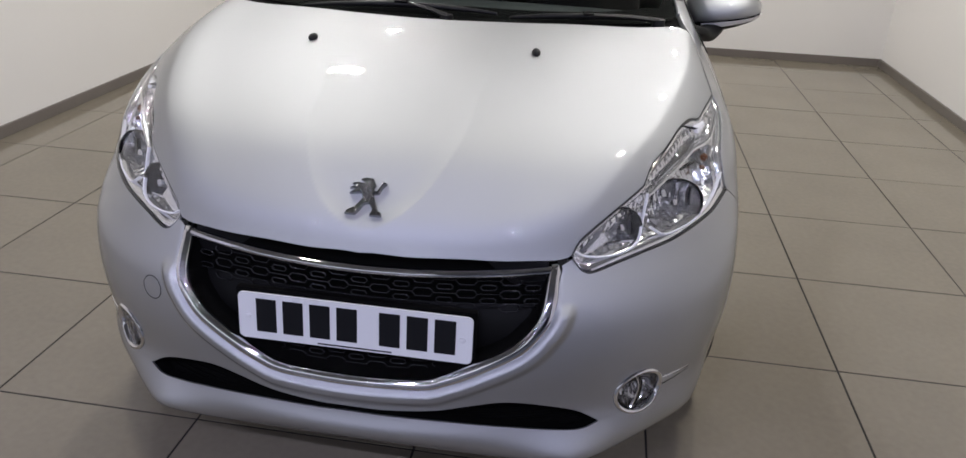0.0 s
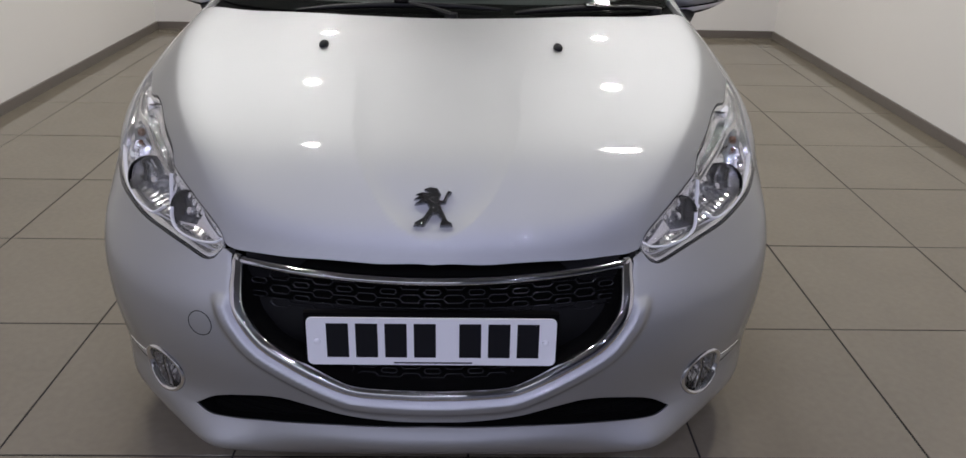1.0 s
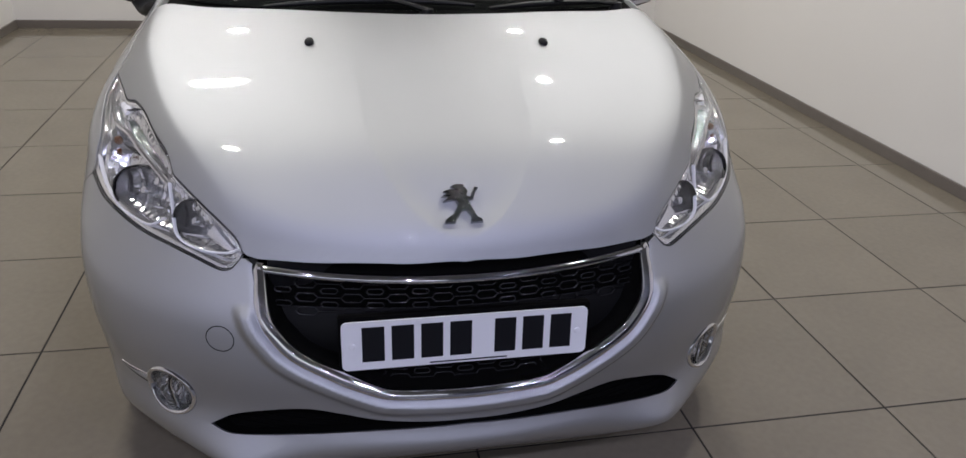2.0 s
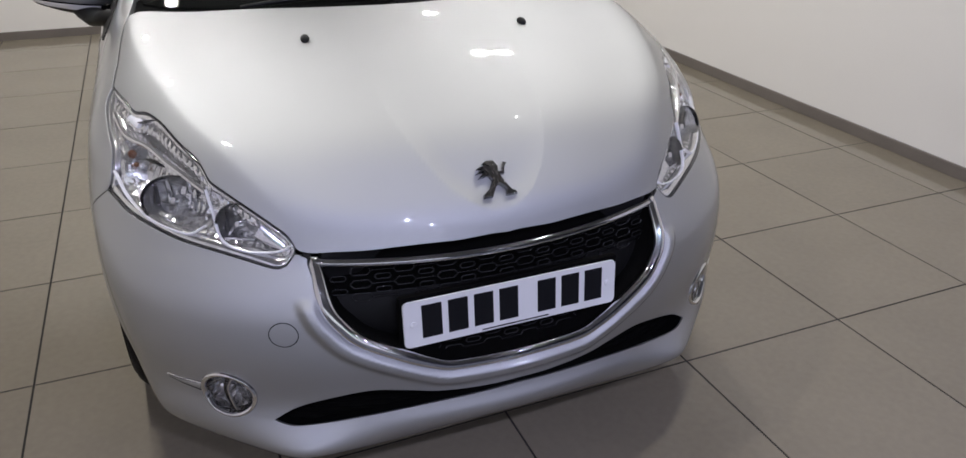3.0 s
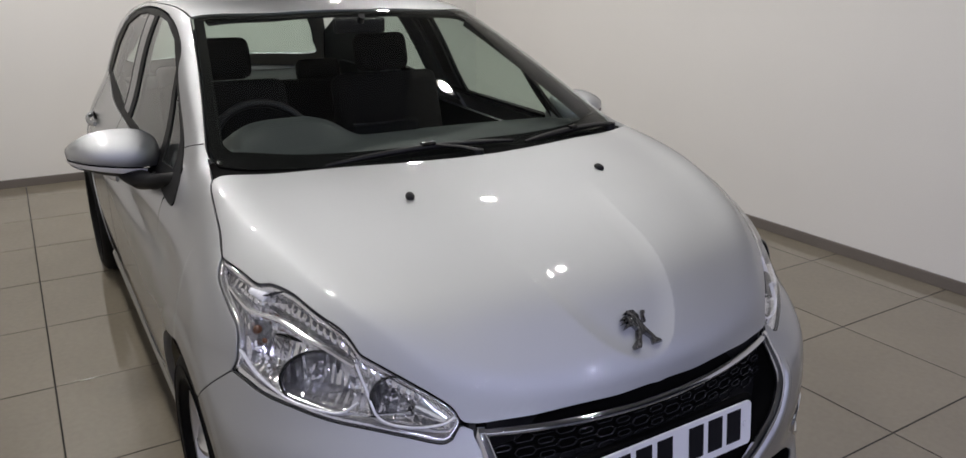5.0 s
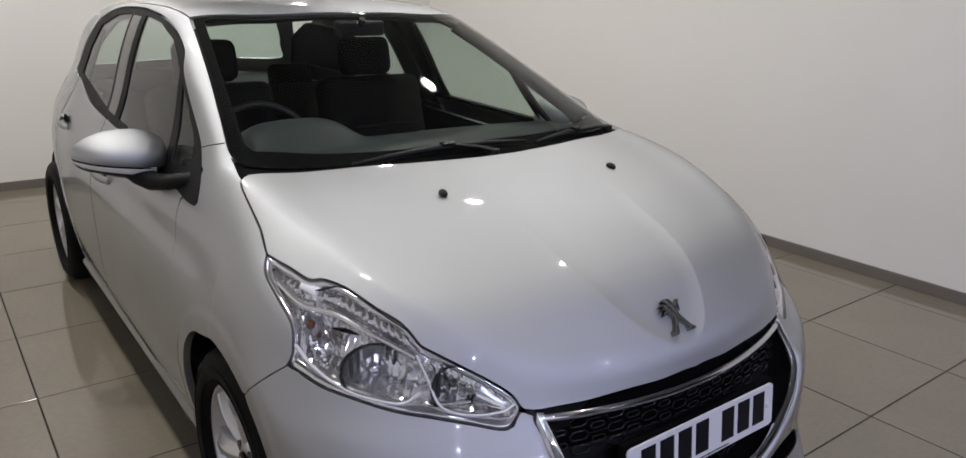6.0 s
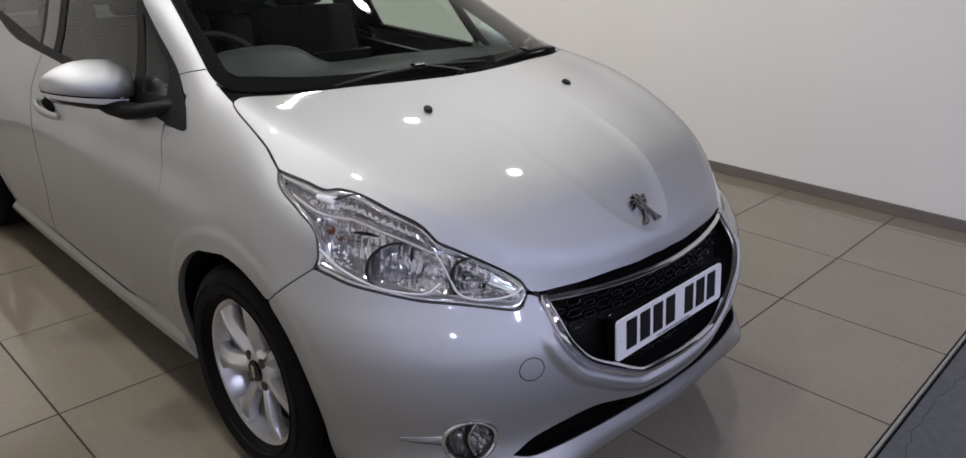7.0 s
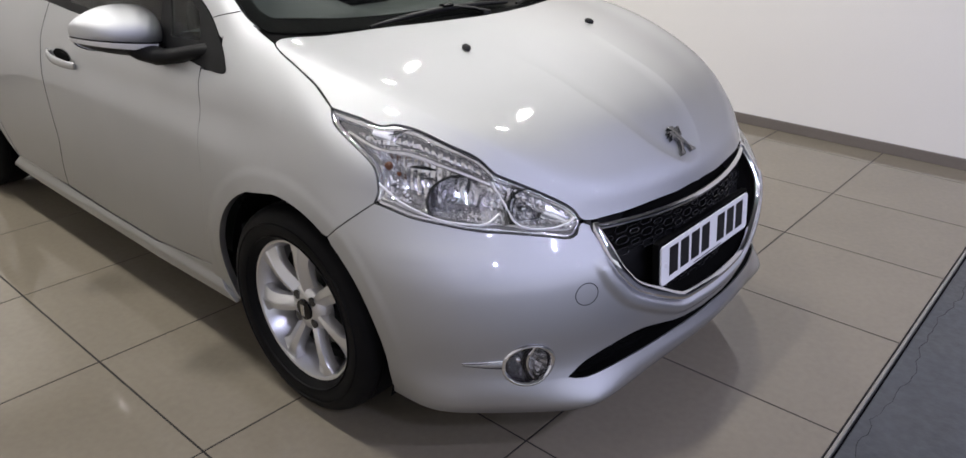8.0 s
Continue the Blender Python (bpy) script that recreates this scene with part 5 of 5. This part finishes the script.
# ---- door mirrors ----
def door_mirror(side):
    flip = np.array((side, 1, 1.0))
    c = np.array((0.868, 1.500, 0.980))

    def shell(v0, v1, u0=-1.0, u1=1.0, k=1.0, n=36, m=14):
        """The part of the rounded housing between two heights and two widths."""
        rows = []
        for v in np.linspace(v0, v1, m):
            row = []
            for u in np.linspace(u0, u1, n):
                s = math.copysign(abs(math.sin(u * math.pi / 2)) ** 0.85, u)
                z = (0.072 if v > 0 else 0.062) * math.copysign(abs(math.sin(v * math.pi / 2)), v)
                span = 0.130 * max(1 - abs(math.sin(v * math.pi / 2)) ** 2.6, 0.0) ** (1 / 2.6)
                x = s * span
                k_out = x / 0.130
                z *= 1.0 - 0.20 * k_out - 0.30 * max(k_out, 0.0) ** 2 if v > 0 else 1.10 - 0.34 * k_out
                z += 0.014 * k_out
                deep = 0.115 * max(1 - abs(math.sin(v * math.pi / 2)) ** 2.2, 0.0) ** 0.6 * max(1 - abs(s) ** 2.4, 0.0) ** 0.55
                row.append(c + np.array((x, -deep, z)) * k)
            rows.append(row)
        return np.array(rows) * flip
    cap = grid("door_mirror", shell(-0.20, 1.0), PAINT, car, "silver painted door mirror with a black lower half")
    grid("lower_shell", shell(-1.0, -0.19, k=1.0) - (0, 0.004, 0.003), SURROUND, cap, "black lower shell")
    grid("indicator_strip", shell(-0.42, -0.22, -0.35, 0.985, k=1.06, m=6), STRIP, cap, "clear white indicator strip")
    back = np.array([c + (0.128 * math.copysign(abs(math.cos(t)) ** 0.8, math.cos(t)), 0.0, (0.070 if math.sin(t) > 0 else 0.060) * math.copysign(abs(math.sin(t)) ** 0.85, math.sin(t)) * (1 - 0.1 * math.cos(t))) for t in np.linspace(0, 2 * math.pi, 48)]) * flip
    centre = back.mean(0)
    grid("mirror_glass", np.array([back, back * 0.92 + centre * 0.08 + (0, 0.004, 0), back * 0.88 + centre * 0.12 - (0, 0.006, 0), back * 0.02 + centre * 0.98 - (0, 0.006, 0)]), MIRROR, cap, "mirror glass")
    part("mirror_arm", tube(np.array([(0.725, 1.19, 0.948), (0.762, 1.23, 0.942), (0.782, 1.30, 0.924), (0.810, 1.37, 0.912), (0.828, 1.42, 0.922), (0.850, 1.46, 0.940)]) * flip, 0.085, 0.056, steps=16, up=(0, 0, 1), taper=(0.75, 0.75, 0.80, 0.85, 0.95, 0.9)), SURROUND, cap, "black mirror foot")


for side in (-1, 1):
    door_mirror(side)

# ---- tail ----
def tail_rows(z0, z1, n):
    rows = []
    for z in np.linspace(z0, z1, n):
        w = float(side_width(np.array(3.79), np.array(z)))
        rows.append([(w * u, 3.79 + 0.10 * (1 - abs(u) ** 3) - 0.05 * max(0.0, (z - 0.8)), z) for u in np.linspace(-1, 1, 24)])
    return rows


grid("tailgate", tail_rows(0.55, 0.97, 10), PAINT, car, "silver painted tailgate")
grid("rear_bumper", np.array(tail_rows(0.22, 0.56, 8)) + (0, 0.03, 0), PAINT, car, "silver painted rear bumper")
hatch = [(-0.50, 3.40), (0.50, 3.40), (0.60, 3.60), (0.62, 3.80), (-0.62, 3.80), (-0.60, 3.60)]
sight = [(-0.42, 3.45), (0.42, 3.45), (0.50, 3.60), (0.46, 3.70), (-0.46, 3.70), (-0.50, 3.60)]
gate = panel("tailgate_frame", "top", curve(hatch, 0.02, corners=range(6), closed=True), PAINT, car, "silver tailgate window frame", field=cabin_field, step=0.02, holes=[curve(sight, 0.02, corners=(0, 1), closed=True)])
panel("rear_window", "top", curve(sight, 0.02, corners=(0, 1), closed=True), SIDE_GLASS, gate, "tinted rear window", field=cabin_field, step=0.03, gap=-0.006, deep=0.003, out=-0.006).visible_shadow = False
for side in (-1, 1):
    part("tail_lamp", boxed(0.0, 0.05, -0.10, 0.02, -0.10, 0.10, bevel=0.02), AMBER, car, "red rear lamp").matrix_basis = pose(side * 0.66 - 0.025, 3.80, 0.80)

# ---- inside the car ----
panel("headlining", "top", both(np.concatenate([[(0.0, 1.66), (0.3, 1.69), (0.50, 1.78)], [(0.50, 2.4), (0.49, 3.3)], [(0.0, 3.36)]])), TRIM, car, "dark headlining", field=cabin_field, step=0.04, out=-0.03, gap=0)
for side in (-1, 1):
    inner = panel("door_trim", "side", np.array([(1.10, 0.30), (1.12, 0.90), (2.3, 0.955), (3.0, 1.03), (3.4, 1.05), (3.75, 0.95), (3.75, 0.30)]), TRIM, car, "dark grey door trim", field=side_field, side=side, step=0.06, out=-0.07, gap=0)
    panel("pillar_trim", "side", np.array([(2.19, 0.95), (2.36, 1.36), (2.50, 1.36), (2.37, 0.96)]), TRIM, car, "dark pillar trim", field=car_field, side=side, step=0.03, out=-0.035, gap=0)
    # the inner face of the windscreen pillar, running back from the glass
    py = np.linspace(1.08, 1.74, 18)
    px = np.interp(py, (1.08, 1.22, 1.45, 1.745), (0.640, 0.616, 0.574, 0.519))
    edge = np.stack([px, py, cabin_top(px, py) - 0.012], -1)
    grid("pillar_trim", np.array([edge, edge + (0.012, 0.05, -0.022), edge + (0.032, 0.11, -0.045)]) * (side, 1, 1), TRIM, car, "dark windscreen pillar trim")
    panel("rear_pillar_trim", "side", np.array([(3.02, 1.06), (2.98, 1.27), (3.3, 1.30), (3.52, 1.20), (3.74, 0.92), (3.3, 0.95)]), TRIM, car, "dark rear pillar trim", field=car_field, side=side, step=0.04, out=-0.04, gap=0)


def dash_rows():
    rows = []
    for v, (y, z) in enumerate([(0.90, 0.955), (1.02, 0.985), (1.15, 0.992), (1.22, 0.990), (1.28, 0.987), (1.34, 0.982), (1.40, 0.975), (1.46, 0.965), (1.51, 0.945), (1.54, 0.88), (1.53, 0.75), (1.50, 0.55)]):
        rows.append([(x, y + 0.14 * x * x * (1 if v < 3 else 0), z + 0.085 * math.exp(-((x + 0.37) / 0.185) ** 4) * math.exp(-((y - 1.40) / 0.15) ** 4) - 0.02 * x * x) for x in np.linspace(-0.69, 0.69, 48)])
    return rows


dash = grid("dashboard", dash_rows(), TRIM, car, "dark grey soft dashboard with a raised instrument hood")
part("dash_screen", boxed(-0.13, 0.11, 1.40, 1.43, 0.960, 1.012, bevel=0.006), GLOSS_BLACK, dash, "dark display screen")
a = np.linspace(0, 2 * math.pi, 48, endpoint=False)
steer = part("steering_wheel", tube([(0.178 * math.cos(t), 0.165 * math.sin(t), 0) for t in a], 0.030, 0.030, closed=True, up=(0, 0, 1), steps=12), BLACK, car, "black leather steering wheel")
steer.matrix_basis = pose(-0.37, 1.64, 0.915, 62)
part("steering_hub", boxed(-0.09, 0.09, -0.06, 0.06, -0.035, 0.0, bevel=0.02), BLACK, steer)
for t in (0, 180, 270):
    part("steering_spoke", boxed(0.06, 0.17, -0.018, 0.018, -0.012, 0.004, bevel=0.005), SATIN if t == 270 else BLACK, steer).matrix_basis = pose(0, 0, 0, 0, 0, t)


def seat(x, y, wide=0.50, high=0.62, name="front_seat"):
    base = part(name, boxed(-wide / 2, wide / 2, -0.46, 0.10, 0.26, 0.44, bevel=0.06, segments=4), FABRIC, car, "dark grey cloth seat with its headrest")
    base.matrix_basis = pose(x, y, 0.10)
    back = part("backrest", boxed(-wide / 2, wide / 2, -0.07, 0.07, 0.0, high, bevel=0.06, segments=4), FABRIC, base, "dark cloth backrest")
    back.matrix_basis = pose(0, 0.10, 0.38, -16)
    rest = part("headrest", boxed(-0.125, 0.125, -0.055, 0.045, 0.0, 0.17, bevel=0.05, segments=4), FABRIC, base, "dark cloth headrest")
    rest.matrix_basis = pose(0, 0.28, 0.38 + high * 0.97, -12)
    for px in (-0.06, 0.06):
        part("headrest_post", tube([(px, 0.27, 0.38 + high * 0.9), (px, 0.285, 0.38 + high * 1.02)], 0.012), SATIN, base)


for x in (-0.36, 0.36):
    seat(x, 1.98)
bench = part("rear_seat", boxed(-0.62, 0.62, -0.45, 0.05, 0.20, 0.40, bevel=0.06, segments=3), FABRIC, car, "dark grey cloth rear bench")
bench.matrix_basis = pose(0, 2.90, 0.14)
part("rear_backrest", boxed(-0.62, 0.62, -0.07, 0.07, 0.0, 0.50, bevel=0.05, segments=3), FABRIC, bench).matrix_basis = pose(0, 0.06, 0.34, -20)
for x in (-0.36, 0.36):
    part("rear_headrest", boxed(-0.12, 0.12, -0.05, 0.05, 0.0, 0.12, bevel=0.04, segments=3), FABRIC, bench).matrix_basis = pose(x, 0.22, 0.80, -12)
part("parcel_shelf", boxed(-0.56, 0.56, 3.16, 3.72, 0.93, 0.95, bevel=0.005), TRIM, car, "dark parcel shelf")
part("cabin_floor", boxed(-0.70, 0.70, 1.02, 3.70, 0.24, 0.30), DEEP, car)
inside_mirror = part("inside_mirror", boxed(-0.095, 0.095, -0.012, 0.016, -0.026, 0.026, bevel=0.010, segments=3), BLACK, car, "black inside mirror under the roof")
inside_mirror.matrix_basis = pose(-0.02, 1.585, 1.326, 8)
part("mirror_stalk", tube([(0, -0.01, 0.015), (0, -0.022, 0.036)], 0.025), BLACK, inside_mirror)
